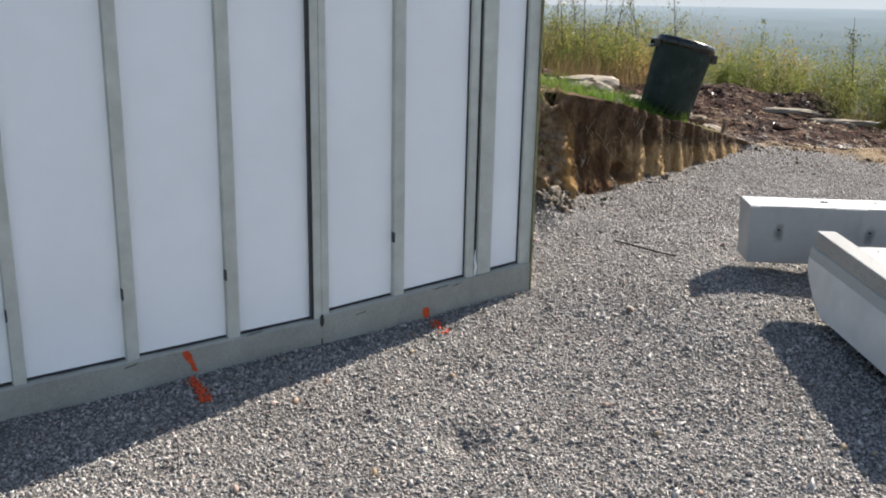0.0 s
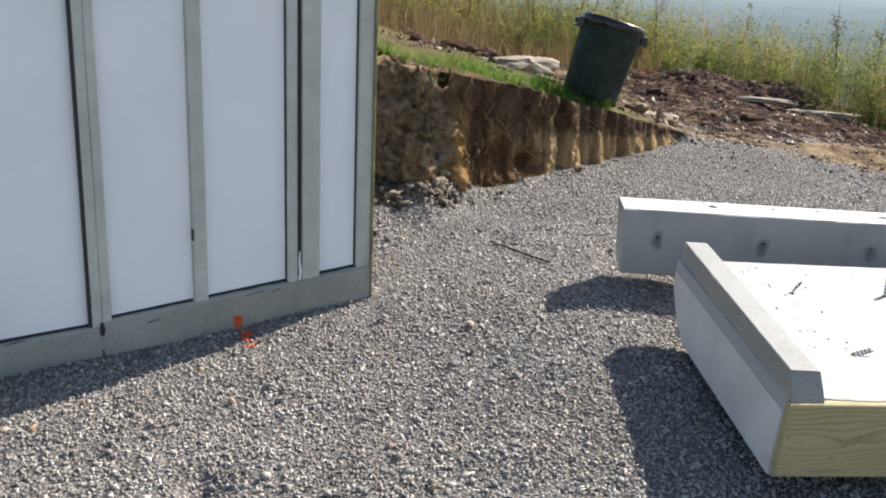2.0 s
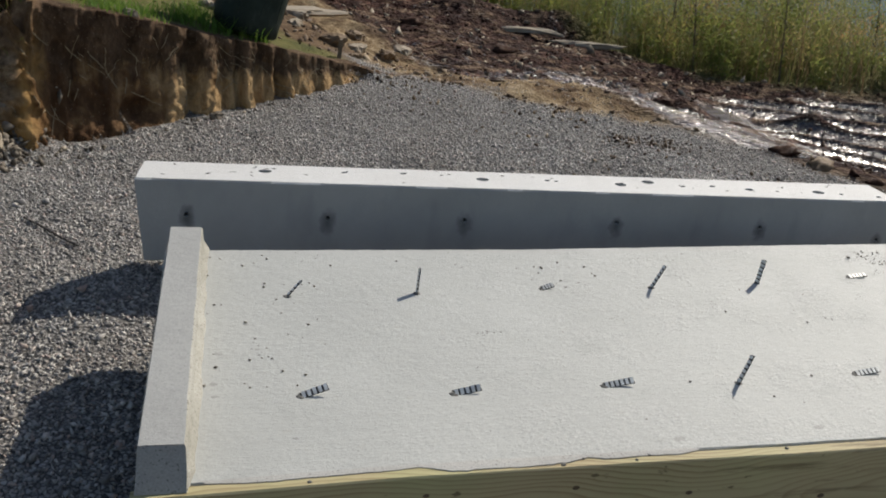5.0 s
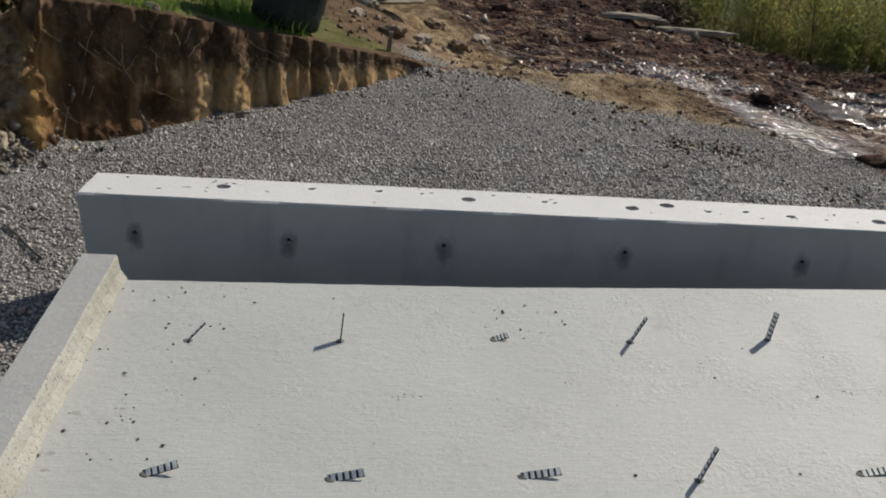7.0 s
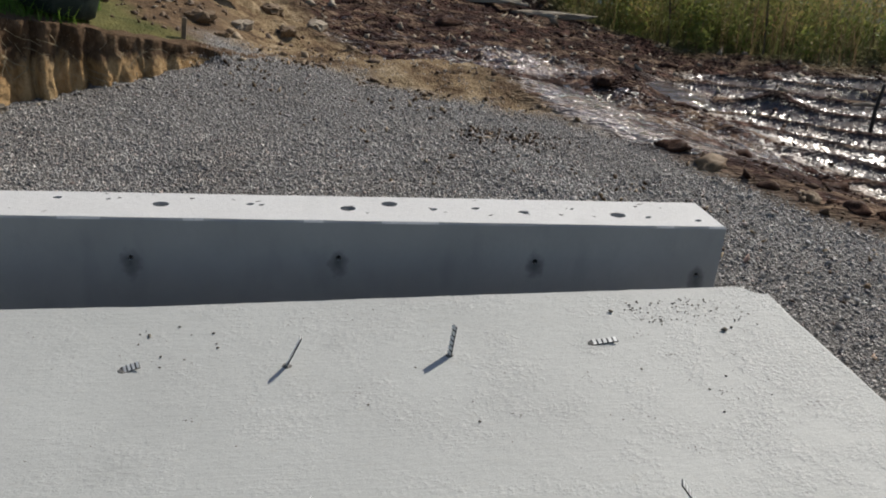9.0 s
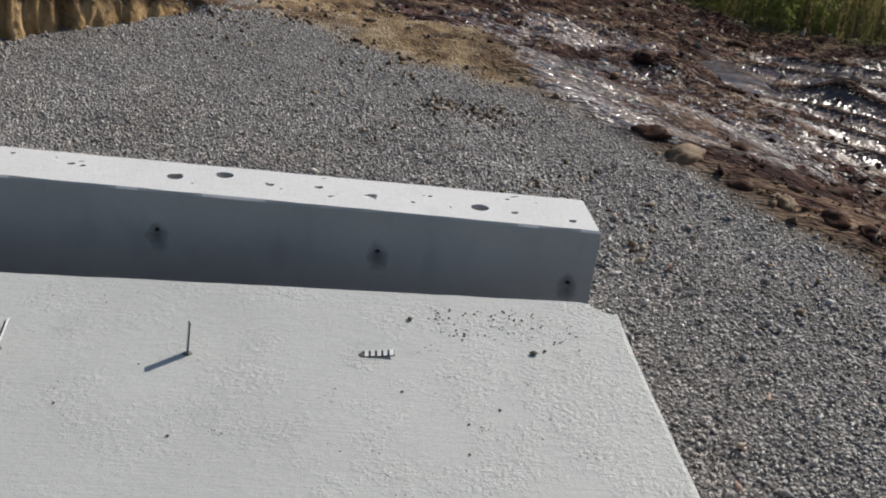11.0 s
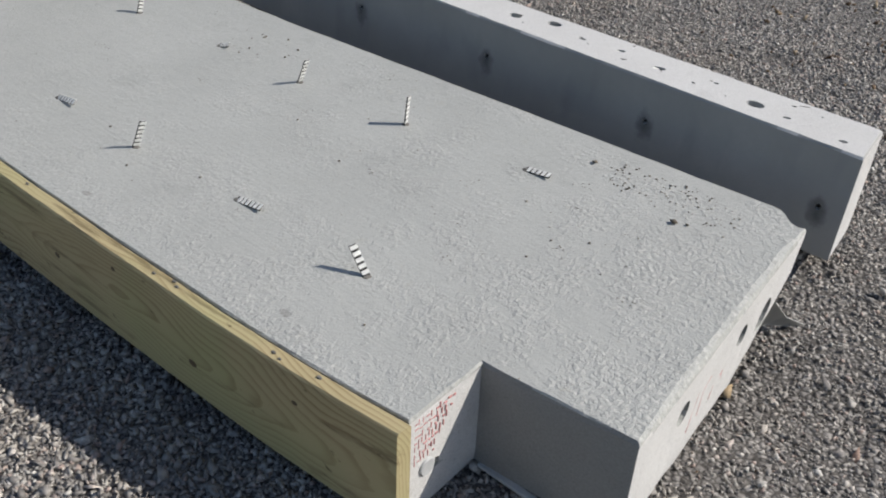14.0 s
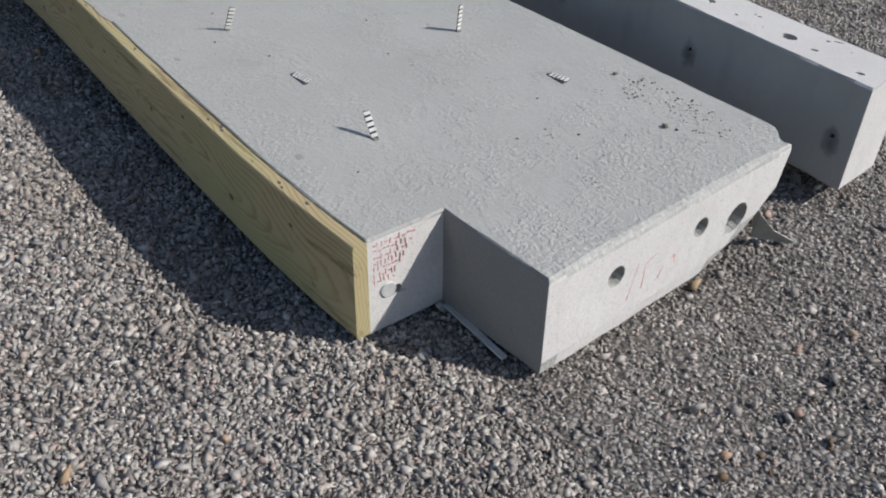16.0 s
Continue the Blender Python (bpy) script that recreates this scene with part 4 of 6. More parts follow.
def wall_panel(s0, s1, studs, label, face_joint=None):
    """studs: (from, to) along the wall; the boards stand between them, set back."""
    th = thing("precast_wall_panel", WALL, label, "wall panel", "standing wall panels")
    H, T = 2.55, 0.26
    bm = bmesh.new()
    cuts = np.linspace(s0, s1, 40)
    loops = []
    for s in cuts:
        b, t = base_line(s)
        j = lambda: random.uniform(-0.0022, 0.0022)
        loops.append([(s, 0.0 + j(), b - 0.05), (s, -0.006 + j(), b + 0.02), (s, -0.006 + j(), t - 0.008), (s, 0.004 + j(), t + j()), (s, T, t), (s, T, b - 0.05)])
    rings(bm, loops)
    part("base_beam", bm, M_BASE, th, "grey-brown concrete base beam")
    part("top_beam", box(s0, s1, 0.0, T, H - 0.2, H, 0.004), M_BASE, th)
    part("outer_skin", box(s0, s1, T - 0.05, T - 0.002, base_line(s0)[1] - 0.02, H - 0.2), M_BASE, th)
    edges = []
    for a, b in studs:
        z0 = base_line((a + b) / 2)[1] - 0.004
        st = part("stud", box(a, b, 0.002, T - 0.05, z0, H - 0.2, 0.003), M_GALV, th, "grey metal-faced concrete stud")
        if 0.040 < b - a < 0.060 and a not in (-0.412, -1.262):
            bm = bmesh.new()
            add_box(bm, a - 0.004, a + 0.003, -0.001, 0.0285, z0 + 0.28, z0 + 0.33)
            part("clip", bm, M_SEAL, st, "small dark clip")
        edges.append((a, b))
    edges = sorted(edges)
    spans = list(zip([b for a, b in edges], [a for a, b in edges][1:]))
    if edges[0][0] - s0 > 0.1:
        spans.insert(0, (s0, edges[0][0]))
    for a, b in spans:
        if b - a < 0.05:
            continue
        bz = base_line((a + b) / 2)[1] - 0.03
        bd = part("insulation_board", box(a + 0.001, b - 0.001, 0.030, 0.09, bz, H - 0.2), M_FOAM, th, "white rigid foam board")
        bm = bmesh.new()
        black = b in (-1.262, -0.412, -0.076)
        add_box(bm, b - (0.007 if black else 0.004), b - 0.0005, 0.024, 0.030, bz + 0.03, H - 0.2)
        part("sealant_line", bm, M_SEAL if black else M_GALV, bd, "dark sealant line" if black else "grey sealant bead")
        bm = bmesh.new()
        lo0, lo1 = base_line(a)[1], base_line(b)[1]
        vs = [bm.verts.new(p) for p in ((a, 0.027, lo0 - 0.002), (b, 0.027, lo1 - 0.002), (b, 0.027, lo1 + 0.012), (a, 0.027, lo0 + 0.012),
                                        (a, 0.031, lo0 - 0.002), (b, 0.031, lo1 - 0.002), (b, 0.031, lo1 + 0.012), (a, 0.031, lo0 + 0.012))]
        for f in ((0, 1, 2, 3), (7, 6, 5, 4), (0, 4, 5, 1), (1, 5, 6, 2), (2, 6, 7, 3), (3, 7, 4, 0)):
            bm.faces.new([vs[i] for i in f])
        part("sealant_line", bm, M_SEAL, bd)
    return th


near_panel = wall_panel(-1.222, 0.0, [(-1.222, -1.185), (-0.835, -0.778), (-0.412, -0.368), (-0.345, -0.262), (-0.076, 0.0)],
                        "precast concrete wall panel with white foam boards between grey studs")
far_panel = wall_panel(-3.75, -1.223, [(-3.50, -3.44), (-3.04, -2.985), (-2.585, -2.535), (-2.132, -2.080), (-1.682, -1.626), (-1.262, -1.223)],
                       "precast concrete wall panel with foam boards and a paint mark")
bm = bmesh.new()
add_box(bm, -0.011, 0.001, -0.010, 0.02, base_line(0)[0] - 0.04, 2.52, 0.002)
part("edge_trim", bm, M_TRIM, near_panel, "olive-brown stained trim along the panel's edge")
bm = bmesh.new()
lo, hi = base_line(-1.226)
add_box(bm, -1.2295, -1.2225, -0.004, 0.12, lo - 0.04, hi + 0.006)
part("panel_joint", bm, M_SEAL, near_panel, "dark open joint between the two panels")
bm = bmesh.new()
add_box(bm, -1.276, -1.2625, 0.006, 0.029, base_line(-1.28)[1] + 0.004, 2.35)
part("panel_joint", bm, M_SEAL, far_panel, "broad dark sealant strip beside the last stud")
for s, z, ln in ((-0.62, 0.128, 0.10), (-0.50, 0.128, 0.05), (-1.05, 0.06, 0.06), (-1.60, 0.045, 0.08), (-2.15, -0.01, 0.06)):
    bm = bmesh.new()
    pts = [(s + ln * k / 6, -0.0068 - 0.001 * random.random(), z + 0.010 * (k / 6) + random.uniform(-0.002, 0.002)) for k in range(7)]
    tube(bm, pts, [0.0008] + [0.0022] * 5 + [0.0008], 5)
    part("crack", bm, M_SEAL, near_panel if s > -1.22 else far_panel, "thin dark crack in the base")
bm = bmesh.new()
rings(bm, [[(-1.226 + r * math.cos(a) * random.uniform(0.7, 1.2), yy, lo + 0.10 + 0.03 * math.sin(a) * r / 0.012) for a in [2 * math.pi * i / 9 for i in range(9)]] for yy, r in ((-0.0045, 0.014), (-0.0075, 0.010))])
part("joint_hole", bm, M_SEAL, near_panel, "dark broken spot at the joint's foot")
bm = bmesh.new()
add_box(bm, -0.366, -0.347, 0.020, 0.10, base_line(-0.35)[1] + 0.002, 2.35)
part("joint_seal", bm, M_SEAL, near_panel, "dark open joint between studs")
bm = bmesh.new()
tube(bm, [(-0.357, 0.008, 0.165), (-0.354, 0.004, 0.21), (-0.359, 0.006, 0.25), (-0.355, 0.010, 0.30)], [0.006, 0.008, 0.006, 0.003], 6)
part("foam_bead", bm, M_FOAM, near_panel, "white foam squeezed out of the joint")


def paint_daub(s, z0, z1, w, lean):
    """A sprayed mark on the base beam: an uneven thin patch."""
    bm = bmesh.new()
    n = 10
    left, right = [], []
    for i in range(n):
        k = i / (n - 1)
        z = z0 + (z1 - z0) * k
        c = s + lean * (1 - k)
        ww = w * (0.75 + 0.25 * math.sin(3 * k + s)) * (0.6 if i in (0, n - 1) else 1)
        left.append((c - ww / 2 + random.uniform(-1, 1) * w * 0.08, -0.0085, z))
        right.append((c + ww / 2 + random.uniform(-1, 1) * w * 0.08, -0.0085, z))
    front = left + right[::-1]
    rings(bm, [front, [(x, -0.004, z) for x, y, z in front]])
    return bm


part("paint_mark", paint_daub(-1.885, -0.085, 0.022, 0.040, 0.045), M_ORANGE, far_panel, "orange sprayed survey mark")
part("paint_mark", paint_daub(-0.655, -0.022, 0.036, 0.042, 0.006), M_ORANGE, near_panel, "orange sprayed survey mark")

# ---- concrete slab panel lying on timbers ----
SN = Vector((0.033, -0.077, 1.0)).normalized()
SX = Vector((1.0, 0.004, 0.0))
SX = (SX - SN * SX.dot(SN)).normalized()
SY = SN.cross(SX)
SLAB = Matrix.Translation((0.0, -0.025, 0.323)) @ Matrix((SX, SY, SN)).transposed().to_4x4()

slab = thing("precast_slab_panel", SLAB, "light grey precast concrete panel lying flat with a timber edge board", "concrete panel")
corner_chip = [(2.999, 1.152), (2.984, 1.146), (2.966, 1.149), (2.951, 1.160), (2.938, 1.176), (2.918, 1.189), (2.895, 1.192)]
outline = [(0.0, 0.038), (2.744, 0.038), (2.740, 0.243), (3.074, 0.273)] + corner_chip + [(2.1, 1.160), (1.2, 1.118), (0.0, 1.100)]
loop = dense([Vector(p) for p in outline], 0.05)


def sag(x):
    """How far the front edge stands out, most at the kerb's end."""
    return float(np.interp(x, [0.0, 0.1, 0.54, 1.1, 1.54, 1.95, 2.35, 2.61, 2.75], [0.088, 0.084, 0.064, 0.057, 0.055, 0.048, 0.037, 0.020, 0.005]))


bm = bmesh.new()
skins = []
for z, push, ins, jit in ((-0.275, 0.24, 0.004, 0.0015), (-0.235, 0.15, 0.0, 0.0015), (-0.185, 0.085, 0.0, 0.0015), (-0.12, 0.02, 0.0, 0.001), (-0.018, 0.0, 0.0, 0.0012), (-0.010, 0.0, 0.0002, 0.0012), (-0.004, 0.0, 0.0005, 0.0012), (0.0, 0.0, 0.003, 0.0016)):
    pts = []
    base = inset(loop, ins) if ins else loop
    worn = {-0.010: 0.002, -0.004: 0.006, 0.0: 0.014}.get(z, 0.0)          # the end's upper arris is worn round
    for p0, p in zip(loop, base):
        if p0.x > 2.985:
            p = p - Vector((worn * min(1.0, max(0.0, (1.13 - p0.y) / 0.12)) * min(1.0, max(0.25, (p0.y - 0.25) / 0.2)), 0.0))
        k = max(0.0, (p.y - 0.80) / 0.35)
        y = p.y - push * min(1.0, k) ** 1.5
        drop = 0.015 * (1 - p.x / 3.0) if z < -0.2 else 0.0
        front = sag(p.x) if p.y < 0.06 else 0.0
        pts.append((p.x + random.uniform(-jit, jit), y - front + random.uniform(-jit, jit), z - drop))
    skins.append(pts)
rings(bm, skins)
cut = bmesh.new()


def cup(bmx, at, axis_dir, r, depth, n=14, squash=1.0):
    """A round cutter along a direction."""
    at, d = Vector(at), Vector(axis_dir).normalized()
    u = Vector((0, 0, 1)).cross(d)
    u = u.normalized() if u.length > 0.1 else Vector((1, 0, 0))
    v = d.cross(u)
    rings(bmx, [[at + d * s + (u * math.cos(2 * math.pi * i / n) + v * math.sin(2 * math.pi * i / n) * squash) * rr for i in range(n)]
                for s, rr in ((-depth, r * 0.8), (0.03, r * 1.05))])


END = Vector((0.885, 0.079, 0.0)).normalized()
cup(cut, (3.053, 0.497, -0.104), END, 0.029, 0.09)
cup(cut, (3.026, 0.807, -0.107), END, 0.028, 0.09)
cup(cut, (3.013, 0.965, -0.150), END, 0.046, 0.10)
cup(cut, (2.742, 0.112, -0.170), (1, 0, 0), 0.013, 0.05)
cup(cut, (0.0, 0.36, -0.11), (-1, 0, 0), 0.010, 0.02)
cup(cut, (0.0, 0.70, -0.10), (-1, 0, 0), 0.010, 0.02)
bm = carve(bm, cut)
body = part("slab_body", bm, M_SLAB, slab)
body.data.materials.append(M_SHADED_FORMED)
body.data.materials.append(M_LITFACE)
# Notch face painted darker for shade, sunlit end painted paler.
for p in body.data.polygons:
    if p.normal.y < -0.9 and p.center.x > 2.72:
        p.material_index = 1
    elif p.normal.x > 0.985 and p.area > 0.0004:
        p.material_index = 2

# rough kerb cast along one end
bm = bmesh.new()
loops = []
for i in range(56):
    y = -0.002 + 1.108 * i / 55
    k = [0]

    def j(a):
        k[0] += 1
        return a * (1.5 * noise.noise(Vector((y * 9, k[0] * 3.7, 0))) + 0.5 * noise.noise(Vector((y * 40, k[0] * 5.1, 2))))
    y = min(y, 1.104)
    skew = 0.012 * i / 55
    loops.append([(0.001 + j(0.002), y, -0.045), (0.003 + j(0.003), y, 0.01), (0.005 + j(0.002), y, 0.075), (0.008, y, 0.079 + j(0.0003)),
                  (0.100 + j(0.002), y, 0.078 + j(0.0003)), (0.104 + j(0.003), y, 0.072 + j(0.003)), (0.109 + j(0.0045), y, 0.032 + j(0.004)), (0.122 + j(0.006), y, 0.004), (0.13, y, -0.045)])
    loops[-1] = [(x + skew, yy, z) for x, yy, z in loops[-1]]
foot = [(x, -0.072 + 0.060 * min(1.0, max(z, 0.0) / 0.075), max(z, -0.001)) for x, y, z in loops[0]]
loops.insert(0, [(min(x, 0.106), y, z) for x, y, z in foot])
rings(bm, loops)
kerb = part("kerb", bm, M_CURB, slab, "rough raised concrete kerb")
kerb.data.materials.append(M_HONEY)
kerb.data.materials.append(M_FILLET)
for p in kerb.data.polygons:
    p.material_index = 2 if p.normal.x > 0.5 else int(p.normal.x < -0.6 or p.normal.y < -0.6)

# pale board closing the kerb's end below
bm = bmesh.new()
prof = [(-0.036, -0.052), (1.098, -0.052), (1.085, -0.12), (1.03, -0.185), (0.965, -0.235), (0.885, -0.289), (-0.036, -0.289)]
rings(bm, [[(-0.004, y, z) for y, z in prof], [(0.006, y, z) for y, z in prof]])
part("end_board", bm, M_ENDBOARD, slab, "pale cement-faced board")
# edge board
bm = bmesh.new()
loops = []
for i in range(25):
    x = (-0.006, 0.097)[i] if i < 2 else 0.101 + 2.651 * (i - 2) / 22
    dz = 0.0
    b = -0.002 + random.uniform(-0.0008, 0.0008)
    c = 0.004
    f = sag(x)
    lo = -0.264
    loops.append([(x, -f, lo + c), (x, c - f, lo), (x, 0.036 - c - f, lo), (x, 0.036 - f, lo + c), (x, 0.036 - f, b - c + dz), (x, 0.036 - c - f, b + dz), (x, c - f, b + dz), (x, -f, b - c + dz)])
rings(bm, loops)
board = part("edge_board", bm, M_WOOD, slab, "yellowish treated pine plank")
for x, z, r in ((0.62, -0.055, 0.006), (0.98, -0.062, 0.007), (0.58, -0.19, 0.011), (1.28, -0.10, 0.007), (1.66, -0.14, 0.008), (1.92, -0.05, 0.006), (2.18, -0.17, 0.010), (2.5, -0.08, 0.006)):
    bm = bmesh.new()
    rings(bm, [[(x + r * q * 1.5 * math.cos(a), yy, z + r * q * math.sin(a)) for a in [2 * math.pi * i / 10 for i in range(10)]] for yy, q in ((0.0005 - sag(x), 1.0), (-0.0006 - sag(x), 0.8))])
    part("knot", bm, M_KNOT, board, "dark knot")

# cement slurry run over the board's top edge, thinning out along it
def slurry(x0, x1, reach, seed):
    r = random.Random(seed)
    n = max(6, int((x1 - x0) / 0.008))
    top = []
    for i in range(n + 1):
        k = i / n
        x = x0 + (x1 - x0) * k
        f = sag(x)
        fade = min(1.0, 6 * k, 6 * (1 - k))
        w = 0.003 + reach * fade * (0.8 + 0.35 * noise.noise(Vector((x * 9, seed, 0))) + 0.18 * noise.noise(Vector((x * 40, seed, 3))))
        back, front = 0.042 - f, max(0.0375 - f - w, 0.002 - f)
        h = 0.0010 + 0.0004 * r.random()
        top.append([(x, back, h), (x, (back + front) / 2, h * 0.9), (x, front, 0.0004), (x, front, -0.004), (x, back, -0.004)])
    bm = bmesh.new()
    rings(bm, top)
    return bm


for x0, x1, reach, seed in ((0.14, 0.62, 0.010, 1), (0.60, 1.02, 0.026, 2), (1.00, 1.30, 0.014, 3)):
    part("slurry_crust", slurry(x0, x1, reach, seed), M_CRUST, board, "pale cement slurry crust")
for i in range(15):
    x = random.uniform(0.2, 2.72)
    f, rr = sag(x), random.uniform(0.002, 0.005)
    bm = bmesh.new()
    rings(bm, [[(x + q * rr * math.cos(a) * 1.6, 0.022 - f + 0.010 * math.sin(i * 2.3) + q * rr * math.sin(a), zz) for a in [2 * math.pi * k / 7 for k in range(7)]] for q, zz in ((1.0, -0.003), (0.7, 0.0008))])
    part("dirt_spot", bm, M_GROUT, board, "dark dirt on the board's edge")


def ladder_tie(base, along, side, length, width=0.0185):
    """A flat punched strip: two rails with rungs between."""
    along = Vector(along).normalized()
    side = Vector(side)
    side = (side - along * side.dot(along)).normalized()
    nrm = along.cross(side)
    base = Vector(base)
    bm = bmesh.new()

    def bar(a0, a1, s0, s1, t, slot=0):
        vs = [bm.verts.new(base + along * a + side * s + nrm * q) for q in (-t, t) for s in (s0, s1) for a in (a0, a1)]
        for f in ((0, 2, 3, 1), (4, 5, 7, 6), (0, 1, 5, 4), (2, 6, 7, 3), (0, 4, 6, 2), (1, 3, 7, 5)):
            bm.faces.new([vs[i] for i in f]).material_index = slot
    h = width / 2
    # The lower rail's dark slot puts the strap's shaded side into the colour.
    bar(-0.008, length, -h, -h * 0.45, 0.0012, 1)
    bar(-0.004, length * 0.98, h * 0.62, h * 0.85, 0.0008, 1)
    bar(0.0, length * 0.985, -h * 0.86, h * 0.8, 0.0006, 1)
    k = max(4, int(length / 0.0125))
    for i in range(k):
        a = (i + 0.2) * length / k
        bar(a, a + length / k * 0.62, -h * 0.9, h, 0.0022)
    return bm


# along: leaning direction in the slab's own axes
TIES = [(0.364, 0.783, (0.62, 0.35, 0.58), (-0.35, 0.93, -0.2), 0.062), (0.757, 0.795, (0.09, 0.28, 1.0), (-0.03, 1, 0), 0.078),
        (1.172, 0.820, (1.0, 0.2, 0.25), (0.1, 0.9, 0.5), 0.040), (1.553, 0.823, (0.42, 0.02, 0.95), (0.1, 1, 0), 0.086),
        (1.961, 0.852, (0.09, 0.03, 1.0), (-0.31, 0.95, 0), 0.086), (2.354, 0.893, (1.0, 0.06, 0.10), (0, 1, 0.25), 0.072),
        (0.365, 0.262, (1.0, 0.15, 0.28), (0, 0.8, 0.6), 0.070), (0.749, 0.250, (1.0, 0.10, 0.16), (0, 0.7, 0.7), 0.074),
        (1.166, 0.262, (1.0, 0.05, 0.14), (0, 0.8, 0.6), 0.085), (1.560, 0.255, (0.36, 0.16, 0.9), (0.2, 0.98, 0), 0.086),
        (1.951, 0.280, (1.0, 0.08, 0.10), (0, 0.9, 0.4), 0.082), (2.386, 0.281, (-0.60, 0.02, 0.78), (0.45, 0.89, 0), 0.073)]
for x, y, al, sd, ln in TIES:
    strap = part("tie_strap", ladder_tie((x, y, 0.002), al, sd, ln, 0.010 if x == 0.364 else 0.0185), M_TIE, slab, "punched steel tie strap")
    strap.data.materials.append(M_DARK)
    bm = bmesh.new()
    rings(bm, [[(x + r * math.cos(a) * random.uniform(0.8, 1.2), y + r * math.sin(a) * random.uniform(0.7, 1.1), z) for a in [2 * math.pi * i / 9 for i in range(9)]] for r, z in ((0.014, -0.002), (0.010, 0.0018), (0.004, 0.003))])
    part("tie_collar", bm, M_GROUT, slab, "rough grout round the tie")

# red crayon marks in the notch, unreadable
bm = bmesh.new()
for r in range(7):
    y = 0.050
    while y < 0.165 - 0.010 * r:
        w = random.uniform(0.004, 0.011)
        z = -0.026 - 0.017 * r + random.uniform(-0.003, 0.003)
        if random.random() < 0.5:
            add_box(bm, 2.7425, 2.7445, y, y + w, z, z + 0.0034)
        else:
            add_box(bm, 2.7425, 2.7445, y, y + 0.0022, z - 0.004, z + 0.010)
        y += w + random.uniform(0.002, 0.005)
part("crayon_mark", bm, M_RED, slab, "red crayon scribble")
bm = bmesh.new()
for y0, y1, z0, z1 in ((0.55, 0.575, -0.20, -0.10), (0.60, 0.602, -0.19, -0.11), (0.585, 0.64, -0.125, -0.105), (0.66, 0.70, -0.19, -0.10), (0.70, 0.725, -0.10, -0.19), (0.68, 0.72, -0.15, -0.148)):
    a, b = Vector((3.0745 - 0.0895 * (y0 - 0.273), y0, z0)), Vector((3.0745 - 0.0895 * (y1 - 0.273), y1, z1))
    tube(bm, [a, b], [0.0018, 0.0018], 4)
part("crayon_mark", bm, M_RED, slab, "thin red crayon lines")
bm = bmesh.new()
rings(bm, [[(xx, 0.086 + r * math.cos(a), -0.160 + r * math.sin(a)) for a in [2 * math.pi * i / 18 for i in range(18)]] for xx, r in ((2.742, 0.020), (2.747, 0.021), (2.749, 0.019), (2.748, 0.004))])
part("plastic_cap", bm, M_PALE, slab, "pale round plastic cap")
bm = bmesh.new()
add_box(bm, 2.75, 2.98, 0.240, 0.258, -0.283, -0.276, 0.002)
part("foam_strip", bm, M_PALE, slab, "white strip under the notch")

# crumbs lying on the slab
def crumbs(name, spots, mat, label, parent_m):
    v, f = [], []
    for x, y, r in spots:
        o = len(v)
        c = Vector((x, y, r * 0.45))
        for d in ((1, 0, 0), (0, 1, 0), (-1, 0, 0), (0, -1, 0), (0, 0, 1), (0, 0, -1)):
            v.append(tuple(c + Vector(d) * r * random.uniform(0.6, 1.15) * (0.55 if d[2] else 1)))
        f += [(o + a, o + b, o + t) if t == 4 else (o + b, o + a, o + t) for t in (4, 5) for a, b in ((0, 1), (1, 2), (2, 3), (3, 0))]
    ob = new(name, raw_mesh(name, np.array(v), np.array(f), mat))
    ob.matrix_basis = parent_m
    return tagged(ob, label, "crumbs", kind="stuff")


M_CRUMB = stone_material("brown_crumbs", (0.0, (0.08, 0.06, 0.04)), (0.6, (0.18, 0.15, 0.11)), (1.0, (0.34, 0.32, 0.27)))
spots = []
for _ in range(120):
    a, r = random.uniform(0, 6.28), random.random() ** 0.6
    spots.append((2.68 + 0.20 * r * math.cos(a), 1.05 + 0.085 * r * math.sin(a), random.uniform(0.0015, 0.0048)))
spots += [(2.757, 0.941, 0.012), (2.785, 0.955, 0.008), (2.46, 1.05, 0.011)]
for _ in range(90):
    spots.append((random.uniform(0.14, 2.95), random.uniform(0.07, 1.10), random.choice((0.002, 0.0025, 0.003, 0.005))))
for _ in range(45):
    spots.append((random.uniform(0.13, 0.45), random.uniform(0.3, 1.10), random.choice((0.002, 0.003, 0.004, 0.006))))
for _ in range(16):
    spots.append((random.gauss(1.2, 0.08), random.gauss(0.92, 0.06), random.choice((0.002, 0.003, 0.004, 0.006))))
for cx0, cy0 in ((2.50, 0.93), (2.56, 0.83), (2.72, 0.82), (2.30, 0.74), (2.62, 0.66), (2.84, 0.60), (2.08, 0.60), (1.72, 0.70), (2.45, 0.45), (0.9, 0.55), (1.35, 0.62)):
    spots += [(random.gauss(cx0, 0.014), random.gauss(cy0, 0.008), random.uniform(0.0012, 0.0028)) for _ in range(7)]
crumbs("soil_crumbs", spots, M_CRUMB, "brown soil crumbs scattered on the slab", SLAB)


# timbers under slab and beam
def sleeper(m, length, w, h, label):
    th = new("timber_sleeper", mesh_of(box(-w / 2, w / 2, -length / 2, length / 2, 0, h, 0.004), "timber_sleeper", M_SLEEPER))
    th.matrix_basis = m
    return tagged(th, label, "timber", "sleepers under the panels")


for x in (0.55, 2.45):
    p = SLAB @ Vector((x, 0.52, -0.28))
    gz0 = height(p.x, p.y) - 0.02
    sleeper(Matrix.Translation((p.x, p.y, gz0)) @ Matrix.Rotation(math.atan(0.077), 4, "X"), 0.72, 0.12, p.z - gz0 + 0.006, "weathered timber sleeper under the slab")

